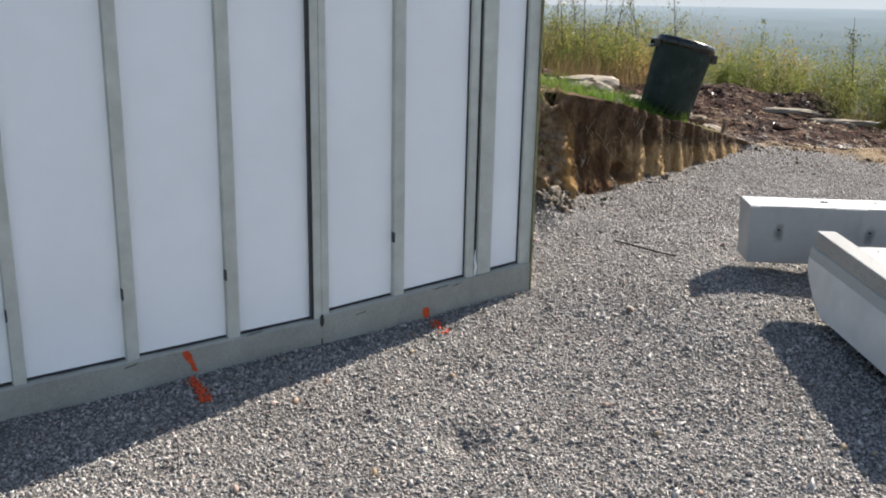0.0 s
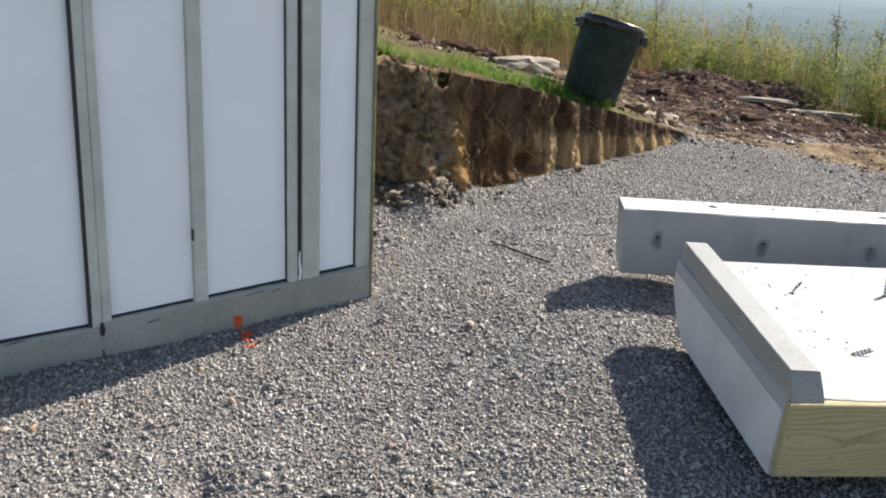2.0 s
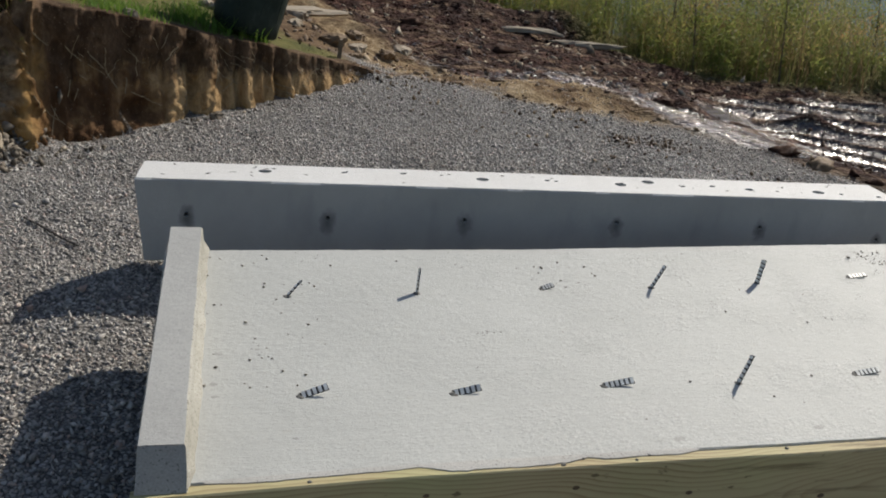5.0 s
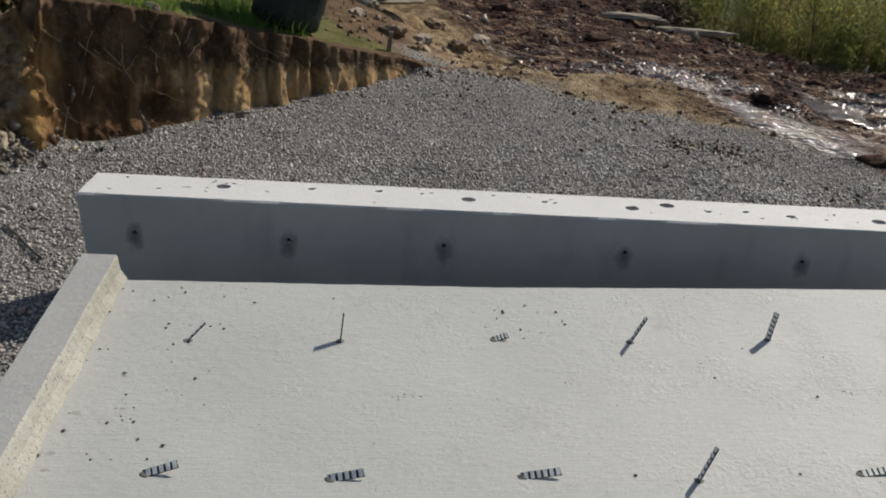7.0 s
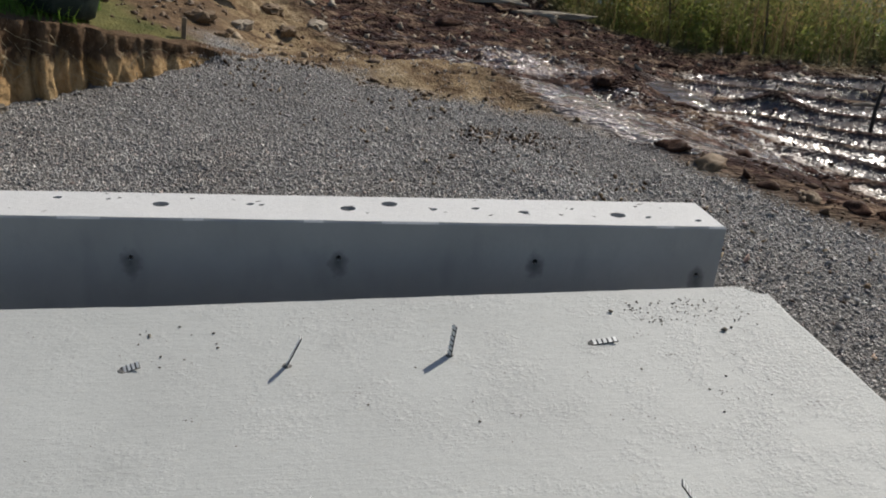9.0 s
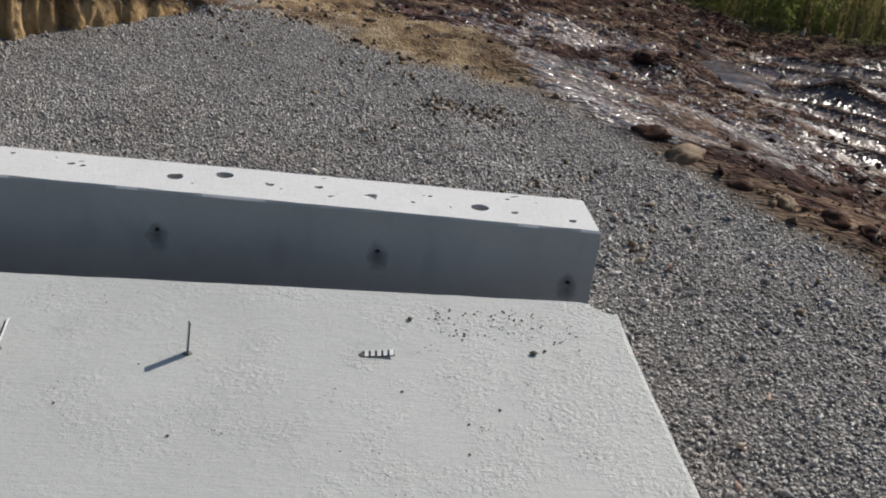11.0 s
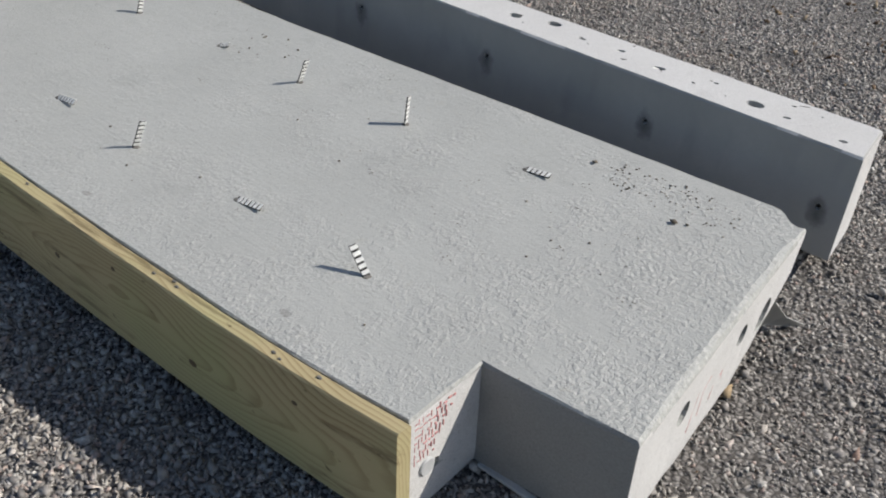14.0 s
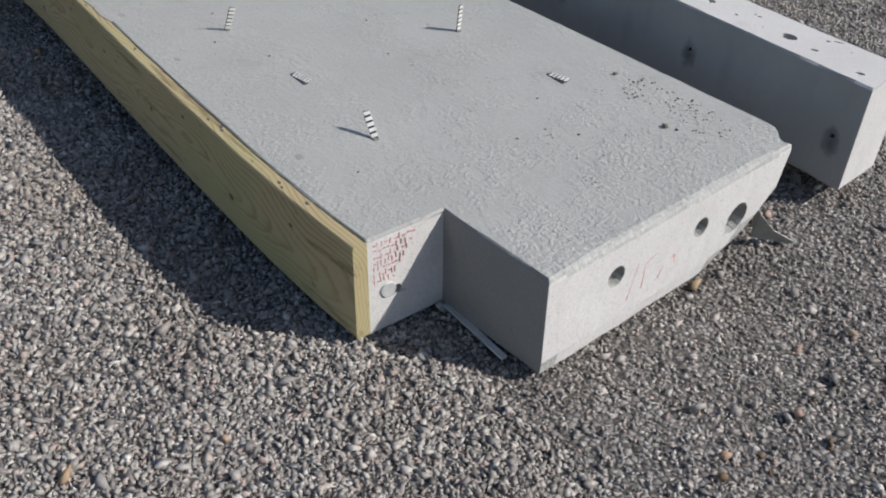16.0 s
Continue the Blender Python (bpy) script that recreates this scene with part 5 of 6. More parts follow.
# ---- concrete beam behind the slab ----
BA, BB = Vector((-0.1303, 1.5708)), Vector((2.9975, 1.4703))
bd = (BB - BA).normalized()
BEAM = SLAB @ Matrix.Translation((BA.x, BA.y, 0.0615)) @ Matrix.Rotation(math.atan2(bd.y, bd.x), 4, "Z") @ Matrix.Rotation(radians(-0.06), 4, "Y")
BL, BW, BH = (BB - BA).length, 0.203, 0.322
beam = thing("precast_beam", BEAM, "long grey precast concrete beam with holes along its top", "concrete beam")
loop = dense([Vector(p) for p in ((0, 0), (BL, 0), (BL - 0.028, BW), (0.014, BW - 0.018))], 0.06)
bm = bmesh.new()
skins = []
for z, ins, jit in ((-BH, 0.004, 0.001), (-BH + 0.006, 0.0, 0.0008), (-0.006, 0.0, 0.0008), (0.0, 0.005, 0.0018)):
    skins.append([(p.x + random.uniform(-jit, jit) + (0.026 * (-z / BH) if p.x < 0.02 else 0.0), p.y + random.uniform(-jit, jit) - 0.012 * (-z / BH), z) for p in (inset(loop, ins) if ins else loop)])
rings(bm, skins)
cut = bmesh.new()
for x, y, r in ((0.46, 0.112, 0.026), (1.305, 0.104, 0.027), (1.884, 0.097, 0.026), (2.02, 0.137, 0.028), (2.78, 0.083, 0.028)):
    cup(cut, (x, y, 0.0), (0, 0, 1), r, 0.07, 14, 0.72)
for x, y, r in ((0.992, 0.138, 0.011), (0.76, 0.128, 0.010), (1.144, 0.135, 0.006), (1.576, 0.116, 0.010), (1.612, 0.111, 0.007), (2.161, 0.101, 0.010), (2.301, 0.114, 0.011), (2.456, 0.089, 0.016), (2.632, 0.126, 0.006), (2.882, 0.07, 0.009), (3.051, 0.051, 0.010)):
    cup(cut, (x, y, 0.0), (0.25, 0.1, 1), r, 0.006, 9, 1.6)
for x, z in ROD_SPOTS:
    cup(cut, (x, -0.008, z), (0, -1, 0), 0.010, 0.03, 9)
bm = carve(bm, cut)
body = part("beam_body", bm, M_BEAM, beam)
body.data.materials.append(M_LITFACE)
# Sunlit top and end take the paler concrete, so their light is painted in.
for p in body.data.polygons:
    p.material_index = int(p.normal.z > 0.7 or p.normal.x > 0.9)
for x, z in ROD_SPOTS:
    bm = bmesh.new()
    tube(bm, [(x, -0.003, z), (x, 0.018, z + 0.002)], [0.005, 0.005], 8)
    part("anchor_rod", bm, M_DARK, beam, "dark end of a steel rod")
r = random.Random(31)
for i in range(34):
    x, y, ln, a = r.uniform(0.06, 3.0), r.uniform(0.03, 0.18), r.uniform(0.006, 0.030), r.gauss(0.0, 0.5)
    bm = bmesh.new()
    d = Vector((math.cos(a), math.sin(a), 0)) * ln
    tube(bm, [Vector((x, y, 0.0002)) - d * 0.5, Vector((x + r.uniform(-0.003, 0.003), y + r.uniform(-0.003, 0.003), 0.0006)), Vector((x, y, 0.0002)) + d * 0.5], [0.0008, r.uniform(0.0012, 0.003), 0.0006], 5)
    part("scrape", bm, M_GROUT if i % 3 else M_CURB, beam, "grey scrape on the top face")
for x in (0.55, 2.55):
    p = BEAM @ Vector((x, BW / 2, -BH))
    gz0 = height(p.x, p.y) - 0.03
    sleeper(Matrix.Translation((p.x, p.y, gz0)) @ Matrix.Rotation(math.atan(0.077), 4, "X"), 0.16, 0.14, p.z - gz0 + 0.004, "short timber block under the beam")

# bent sheet of metal between slab and beam
bm = bmesh.new()
pts = [Vector(p) for p in ((2.968, 1.105, -0.190), (2.998, 1.100, -0.200), (3.020, 1.150, -0.262), (3.050, 1.222, -0.312), (3.025, 1.205, -0.320), (2.972, 1.125, -0.300))]
off = Vector((-0.002, 0.001, 0.002))
rings(bm, [pts, [p + off for p in pts]])
ob = part("metal_sheet", bm, M_SHEET)
ob.matrix_basis = SLAB
tagged(ob, "small bent sheet of grey metal lying at the slab's corner", "metal scrap")

# ---- bin on the bank ----
CAN = Matrix.Translation((0.292, 4.43, 0.640)) @ Matrix.Rotation(radians(15), 4, "Y") @ Matrix.Rotation(radians(-3), 4, "X") @ Matrix.Scale(0.95, 4)
can = thing("trash_can", CAN, "dark green plastic trash can leaning on the bank edge", "trash can")
bm = bmesh.new()
lathe(bm, [(0.205, 0.0), (0.222, 0.012), (0.227, 0.10), (0.238, 0.35), (0.247, 0.56), (0.248, 0.60), (0.238, 0.60), (0.226, 0.30), (0.212, 0.03)], 40)
part("bin_body", bm, M_CAN, can, smooth=True)
bm = bmesh.new()
lathe(bm, [(0.248, 0.575), (0.257, 0.580), (0.261, 0.600), (0.259, 0.640), (0.252, 0.650), (0.243, 0.642), (0.240, 0.600)], 40)
part("rim", bm, M_CAN_RIM, can, "black rolled rim", smooth=True)
for sgn in (-1, 1):
    bm = bmesh.new()
    for dy in (-0.065, 0.065):
        add_box(bm, min(sgn * 0.245, sgn * 0.292), max(sgn * 0.245, sgn * 0.292), dy - 0.008, dy + 0.008, 0.530, 0.600, 0.004)
    tube(bm, [(sgn * 0.286, -0.070, 0.545), (sgn * 0.292, 0.0, 0.538), (sgn * 0.286, 0.070, 0.545)], [0.014] * 3, 10)
    add_box(bm, min(sgn * 0.246, sgn * 0.294), max(sgn * 0.246, sgn * 0.294), -0.073, 0.073, 0.592, 0.606, 0.004)
    part("handle", bm, M_CAN_RIM, can, "moulded side handle")
for k in range(10):
    a = 2 * math.pi * k / 10
    bm = bmesh.new()
    tube(bm, [(0.227 * math.cos(a), 0.227 * math.sin(a), 0.12), (0.2435 * math.cos(a), 0.2435 * math.sin(a), 0.50)], [0.004, 0.004], 6)
    part("rib", bm, M_CAN, can)
bm = bmesh.new()
lathe(bm, [(0.02, 0.640), (0.21, 0.628), (0.241, 0.622), (0.241, 0.630), (0.20, 0.640), (0.02, 0.660)], 32)
part("lid", bm, M_CAN_RIM, can, "black sunken lid", smooth=True)


# ---- stones, stakes and scrap ----
def rock(name, at, size, seed, mat, label, category="stone", group="", flat=0.5, turn=0.0):
    bm = bmesh.new()
    bmesh.ops.create_icosphere(bm, subdivisions=3, radius=1.0)
    for v in bm.verts:
        p = v.co.copy()
        q = 1 + 0.45 * noise.noise(p * 1.3 + Vector((seed, 0, 0))) + 0.28 * noise.noise(p * 3.6 + Vector((0, seed, 0))) + 0.12 * noise.noise(p * 8 + Vector((0, 0, seed)))
        if category == "clod":
            q += 0.16 * noise.noise(p * 6.0 + Vector((seed, seed, 0)))
        else:
            p = Vector((math.copysign(abs(p.x) ** 0.75, p.x), math.copysign(abs(p.y) ** 0.75, p.y), math.copysign(abs(p.z) ** 0.6, p.z)))
        v.co = Vector((p.x * size[0], p.y * size[1], p.z * size[2])) * q
    ob = part(name, bm, mat, smooth=category == "clod")
    z = height(at[0], at[1]) + size[2] * flat
    ob.matrix_basis = Matrix.Translation((at[0], at[1], z)) @ Matrix.Rotation(radians(turn), 4, "Z")
    return tagged(ob, label, category, group)


rock("flat_stone", (-0.04, 6.2), (0.36, 0.20, 0.085), 1.0, M_ROCK, "thick pale stone block lying on the grass", group="flat stones", turn=5)
for i, (x, y, s) in enumerate(((0.98, 5.55, 0.10), (0.72, 5.9, 0.07), (0.35, 5.5, 0.06), (0.05, 5.3, 0.07), (0.22, 5.7, 0.05), (1.25, 6.1, 0.09), (1.6, 6.6, 0.10), (-0.3, 5.2, 0.05), (1.15, 5.35, 0.05), (1.85, 7.3, 0.12), (1.45, 7.9, 0.13), (0.8, 6.8, 0.09))):
    rock("top_stone", (x, y), (s, s * 0.7, s * 0.5), 80.0 + i, M_ROCK if i % 2 else M_SANDCLOD, "tan stone lying on the trampled soil", "stone", "stones on the bank", 0.35, 47 * i)
for i, (x, y, s) in enumerate(((-0.55, 7.2, 0.20), (-0.22, 7.4, 0.18), (0.45, 7.9, 0.2), (-0.95, 6.9, 0.17), (0.15, 6.9, 0.11), (-0.7, 6.6, 0.08), (-0.35, 6.7, 0.09), (0.62, 7.2, 0.10))):
    rock("soil_mound", (x, y), (s, s * 0.7, s * 0.38), 120.0 + i, M_CLOD, "dark mound of dug soil before the scrub", "clod", "soil mounds", 0.1, 33 * i)
rock("flat_stone", (0.75, 7.6), (0.50, 0.20, 0.035), 2.0, M_ROCK, "long pale flat stone on the bare soil", group="flat stones", turn=-4)
rock("flat_stone", (4.08, 10.33), (0.48, 0.10, 0.035), 3.0, M_ROCK, "long pale stone half sunk in mud", group="flat stones", flat=0.7, turn=-27)
rock("flat_stone", (4.82, 9.98), (0.46, 0.07, 0.03), 4.0, M_ROCK, "narrow pale stone half sunk in mud", group="flat stones", flat=0.8, turn=-25)
rock("foot_stone", (-0.93, 2.93), (0.045, 0.04, 0.04), 5.0, M_ROCK, "small ochre stone at the foot of the bank", turn=20)
rock("foot_stone", (-0.33, 3.66), (0.04, 0.03, 0.025), 6.0, M_RUBBLE, "small grey stone at the foot of the bank", turn=20)
rock("foot_stone", (0.12, 3.72), (0.04, 0.03, 0.025), 7.0, M_RUBBLE, "small grey stone at the foot of the bank", turn=50)
rock("edge_stone", (3.68, 2.97), (0.095, 0.065, 0.042), 60.0, M_SANDCLOD, "tan lump of dried earth at the edge of the mud", "clod", "edge lumps", 0.1, 20)
rock("edge_stone", (4.00, 2.56), (0.06, 0.04, 0.028), 61.0, M_SANDCLOD, "tan lump of dried earth at the edge of the mud", "clod", "edge lumps", 0.1, 75)
for i, (x, y, s) in enumerate(((3.57, 3.22, 0.11), (3.86, 2.70, 0.08), (4.17, 2.45, 0.10), (4.30, 2.36, 0.08), (4.50, 2.20, 0.09), (4.45, 3.05, 0.10), (4.05, 3.35, 0.07), (4.28, 6.32, 0.15), (4.9, 6.0, 0.12), (5.76, 7.5, 0.16), (6.5, 7.6, 0.20), (5.0, 4.5, 0.10), (5.6, 8.1, 0.15), (3.3, 8.6, 0.18), (2.4, 9.8, 0.22))):
    rock("mud_clod", (x, y), (s * 0.8, s * 0.6, s * 0.36), 20.0 + i, M_CLOD, "rounded dark clod of wet mud", "clod", "mud clods", -0.05, 40 * i)


def stake(at, h, r, lean, name="wooden_stake", label="short weathered wooden stake driven into the bank"):
    bm = bmesh.new()
    add_box(bm, -r, r, -r, r, -0.15, h, 0.003)
    ob = part(name, bm, M_STAKE)
    ob.matrix_basis = Matrix.Translation((at[0], at[1], height(*at))) @ Matrix.Rotation(radians(lean), 4, "Y")
    return tagged(ob, label, "stake")


stake((0.95, 4.76), 0.13, 0.014, 6)
post = thing("fence_post", Matrix.Translation((6.65, 5.95, height(6.65, 5.95))), "short dark post with a pale cross rail standing in mud", "post")
bm = bmesh.new()
tube(bm, [(0, 0, -0.2), (0.005, 0, 0.2), (0.04, 0, 0.44)], [0.020, 0.018, 0.014], 8)
part("post_shaft", bm, M_DARK, post)
bm = bmesh.new()
tube(bm, [(-0.16, 0.10, 0.23), (-0.05, 0.05, 0.25), (0.04, 0.0, 0.24)], [0.014, 0.016, 0.014], 8)
part("cross_rail", bm, M_ROCK, post, "pale rail")
bm = bmesh.new()
rod = [(-0.67, 2.247), (-0.58, 2.13), (-0.49, 2.0), (-0.40, 1.878)]
tube(bm, [(x, y, height(x, y) + 0.013) for x, y in rod], [0.0045, 0.0055, 0.0055, 0.0045], 6)
tagged(part("steel_rod", bm, M_ROD), "thin dark steel rod lying in the gravel", "rod")


# ---- loose crushed stone ----
def scatter(name, x, y, size, label, mat, seed, lift=0.3, category="gravel"):
    """Joined angular stones, one island each."""
    r = np.random.default_rng(seed)
    n = len(x)
    z = land(x, y)[0]
    dirs = np.array([(1, 0, 0), (0, 1, 0), (-1, 0, 0), (0, -1, 0), (0, 0, 1), (0, 0, -1)], float)
    rad = size[:, None] * r.uniform(0.45, 1.3, (n, 6)) * np.array([1.45, 0.85, 1.45, 0.85, 0.66, 0.66])
    pts = dirs[None] * rad[..., None] + r.normal(0, 0.22, (n, 6, 3)) * size[:, None, None]
    ax = r.normal(size=(n, 4))
    ax[:, 1:3] *= 0.5
    ax /= np.linalg.norm(ax, axis=1)[:, None]
    w, a, b, c = ax.T
    R = np.stack([1 - 2 * (b * b + c * c), 2 * (a * b - c * w), 2 * (a * c + b * w), 2 * (a * b + c * w), 1 - 2 * (a * a + c * c), 2 * (b * c - a * w),
                  2 * (a * c - b * w), 2 * (b * c + a * w), 1 - 2 * (a * a + b * b)], 1).reshape(n, 3, 3)
    pts = np.einsum("nij,nkj->nki", R, pts)
    pts += np.stack([x, y, z + size * lift * r.uniform(0.2, 1.6, n)], 1)[:, None]
    tri = np.array([(0, 1, 4), (1, 2, 4), (2, 3, 4), (3, 0, 4), (1, 0, 5), (2, 1, 5), (3, 2, 5), (0, 3, 5)])
    faces = (np.arange(n)[:, None, None] * 6 + tri[None]).reshape(-1, 3)
    ob = new(name, raw_mesh(name, pts.reshape(-1, 3), faces, mat))
    return tagged(ob, label, category, kind="stuff")


def spread(n, x0, x1, y0, y1, seed):
    r = np.random.default_rng(seed)
    return r.uniform(x0, x1, n), r.uniform(y0, y1, n)


def on_gravel(x, y):
    s = land(x, y)[1]
    r = np.random.default_rng(5)
    keep = (s["soil"] * 2 + s["mud"] + s["sand"] + s["cut"] * 2 + s["meadow"]) < r.uniform(0.15, 1.2, len(x)) * np.where(r.random(len(x)) < 0.5, 0.6, 1.0)
    under = (x > 0.12) & (x < 2.6) & (y > 0.14) & (y < 1.05)
    wx, wy = x + 1.317, y - 1.566
    behind = (wx * 0.9015 + wy * 0.4327 < 0) & (-wx * 0.4327 + wy * 0.9015 > 0.03)
    return keep & ~under & ~behind


GRAVEL = ((60000, -3.6, 0.4, -1.6, 1.0, 0.0081, 101), (38000, -2.2, 0.4, 1.0, 3.8, 0.0079, 102), (62000, 0.4, 3.4, -1.55, 0.2, 0.0096, 103),
          (72000, 2.6, 5.2, -1.5, 2.8, 0.0070, 104), (30000, 0.4, 3.0, 1.6, 3.4, 0.0071, 105), (40000, 0.0, 4.6, 2.6, 5.4, 0.0069, 106))
px, py, ps = [], [], []
for n, x0, x1, y0, y1, s, seed in GRAVEL:
    x, y = spread(n, x0, x1, y0, y1, seed)
    px.append(x), py.append(y)
    ps.append(np.random.default_rng(seed + 50).lognormal(math.log(s * 0.8), 0.28, n))
px, py, ps = np.concatenate(px), np.concatenate(py), np.concatenate(ps)
keep = on_gravel(px, py)
scatter("loose_gravel", px[keep], py[keep], np.clip(ps[keep], 0.004, 0.020), "grey crushed limestone gravel covering the yard", M_STONES, 1)
bx, by = spread(900, -3.0, 4.6, -1.4, 2.6, 107)
keep = on_gravel(bx, by)
scatter("large_gravel", bx[keep], by[keep], np.random.default_rng(108).uniform(0.013, 0.022, keep.sum()), "larger grey and tan stones among the gravel", M_BIGSTONES, 11, 0.5)
# heap of broken stone at the foot of the bank
hx, hy = spread(9500, -1.7, 0.9, 2.7, 4.4, 111)
k = (np.abs(hy - edge_y(hx) + 0.14) < 0.19 - 0.12 * step(-0.7, -0.3, hx)) & (np.random.default_rng(9).random(len(hx)) < 1 - 0.85 * step(-0.9, -0.6, hx))
scatter("bank_rubble", hx[k], hy[k], np.random.default_rng(112).lognormal(math.log(0.013), 0.65, k.sum()).clip(0.004, 0.038) * (1 - 0.5 * step(-0.9, -0.4, hx[k])), "broken stone and clods at the foot of the bank", M_RUBBLE, 2, 0.4, "rubble")
# clods over the mud
cx, cy = spread(5200, 1.0, 8.6, 2.2, 12.0, 113)
s = land(cx, cy)[1]
k = (s["mud"] > 0.5) & (s["pool"] < 0.2) & (s["meadow"] < 0.5) & (s["wet"] < np.random.default_rng(12).uniform(0.1, 1.2, len(cx)))
scatter("mud_crumbs", cx[k], cy[k], np.random.default_rng(114).lognormal(math.log(0.011), 0.6, k.sum()).clip(0.004, 0.04), "dark wet clods of mud", M_CLOD, 3, 0.1, "mud")
fx1, fy1 = spread(420, 1.2, 7.5, 6.6, 11.5, 119)
s = land(fx1, fy1)[1]
k = (s["mud"] > 0.5) & (s["pool"] < 0.2) & (s["meadow"] < 0.3) & (np.arange(len(fx1)) % 3 > 0)
scatter("pale_chips", fx1[k], fy1[k], np.random.default_rng(120).uniform(0.02, 0.06, k.sum()), "pale flat stone chips lying in the mud", M_ROCK, 13, 0.05, "stones")
qx, qy = spread(1700, -2.2, 2.4, 4.6, 10.5, 115)
s = land(qx, qy)[1]
k = (s["soil"] > 0.5) & (qy - edge_y(qx) > 0.5) & (vnoise(qx, qy, 0.9, 3, 19) > -0.15)
scatter("soil_clods", qx[k], qy[k], np.random.default_rng(116).lognormal(math.log(0.013), 0.6, k.sum()).clip(0.005, 0.05), "brown soil clods and stones on top of the bank", M_SOILCLOD, 6, 0.3, "soil")
ex, ey1 = spread(1500, 0.9, 4.6, 1.9, 6.8, 117)
s = land(ex, ey1)[1]
k = (s["sand"] > 0.4) & (ex - wet_x(ey1) < 0.15 + 0.5 * step(3.4, 2.9, ey1)) & (s["soil"] < 0.3)
scatter("sand_clods", ex[k], ey1[k], np.random.default_rng(118).lognormal(math.log(0.012), 0.6, k.sum()).clip(0.004, 0.045), "brown and ochre clods along the edge of the gravel", M_SANDCLOD, 12, 0.1, "soil")
# brown earth trodden into the margin of the gravel
tx, ty = spread(26000, 1.0, 5.2, 0.4, 4.8, 121)
inward = gravel_x(ty) - tx
k = (inward > -0.1) & (np.random.default_rng(122).random(len(tx)) < 0.9 * np.exp(-np.maximum(inward, 0) / 0.45) * step(-0.25, 0.35, vnoise(tx, ty, 1.6, 3, 23))) & ~((tx < 2.7) & (ty < 1.7))
scatter("trodden_earth", tx[k], ty[k], np.random.default_rng(123).lognormal(math.log(0.0095), 0.4, k.sum()).clip(0.004, 0.028), "brown earth crumbs trodden into the gravel margin", M_SANDCLOD, 14, 0.45, "soil")
# dark wet earth dropped on the gravel
rs = np.random.default_rng(151)
k0 = rs.uniform(-1, 1, 240)
dx0, dy0 = 2.71 + 0.20 * k0 + rs.normal(0, 0.07, 240), 3.34 - 0.07 * k0 + rs.normal(0, 0.07, 240)
scatter("dropped_earth", dx0, dy0, rs.lognormal(math.log(0.0075), 0.4, 240).clip(0.004, 0.02), "dark wet earth dropped on the gravel", M_SOILCLOD, 15, 0.5, "soil")
# sprayed orange stones before the wall
ox, oy, os_ = [], [], []
for (ax0, ay0), (bx0, by0), n, w in (((-2.985, 0.715), (-2.885, 0.52), 170, 0.022), ((-1.865, 1.225), (-1.81, 1.08), 22, 0.03)):
    for i in range(n):
        k0 = random.random()
        ox.append(ax0 + (bx0 - ax0) * k0 + random.gauss(0, w * 0.5))
        oy.append(ay0 + (by0 - ay0) * k0 + random.gauss(0, w * 0.3))
        os_.append(random.uniform(0.008, 0.012))
scatter("sprayed_gravel", np.array(ox), np.array(oy), np.array(os_), "gravel sprayed with orange marking paint", M_ORANGE, 4, 0.75)


# ---- grass and scrub ----
def blades(name, x, y, h, w, mat, label, seed, lean=0.35, category="grass", leaves=0):
    r = np.random.default_rng(seed)
    n = len(x)
    z = land(x, y)[0] - 0.01
    a = r.uniform(0, 2 * math.pi, n)
    side = np.stack([np.cos(a), np.sin(a), np.zeros(n)], 1)
    bend = np.stack([r.normal(0, lean, n), r.normal(0, lean, n), np.zeros(n)], 1)
    root = np.stack([x, y, z], 1)
    vs = []
    for k, wk in ((0, 1.0), (0.5, 0.8), (1.0, 0.15)):
        c = root + np.array([0, 0, 1.0]) * (h * k)[:, None] + bend * (h * k * k)[:, None]
        vs += [c - side * (w * wk / 2)[:, None], c + side * (w * wk / 2)[:, None]]
    v = np.stack(vs, 1)
    f = np.array([(0, 1, 3, 2), (2, 3, 5, 4)])
    faces = (np.arange(n)[:, None, None] * 6 + f[None]).reshape(-1, 4)
    v = v.reshape(-1, 3)
    if leaves:
        m = n * leaves
        who = np.repeat(np.arange(n), leaves)
        k = r.uniform(0.25, 1.0, m)
        c = root[who] + np.array([0, 0, 1.0]) * (h[who] * k)[:, None] + bend[who] * (h[who] * k * k)[:, None] + r.normal(0, 0.055, (m, 3))
        d1, d2 = r.normal(size=(m, 3)), r.normal(size=(m, 3))
        d1 /= np.linalg.norm(d1, axis=1)[:, None]
        d2 -= d1 * (d1 * d2).sum(1)[:, None]
        d2 /= np.linalg.norm(d2, axis=1)[:, None]
        l = r.uniform(0.010, 0.030, m)[:, None]
        lv = np.stack([c, c + d1 * l + d2 * l * 0.4, c + d1 * l * 2, c + d1 * l - d2 * l * 0.4], 1).reshape(-1, 3)
        lf = len(v) + np.arange(m * 4).reshape(-1, 4)
        v, faces = np.concatenate([v, lv]), np.concatenate([faces, lf])
    return tagged(new(name, raw_mesh(name, v, faces, mat)), label, category, kind="stuff")


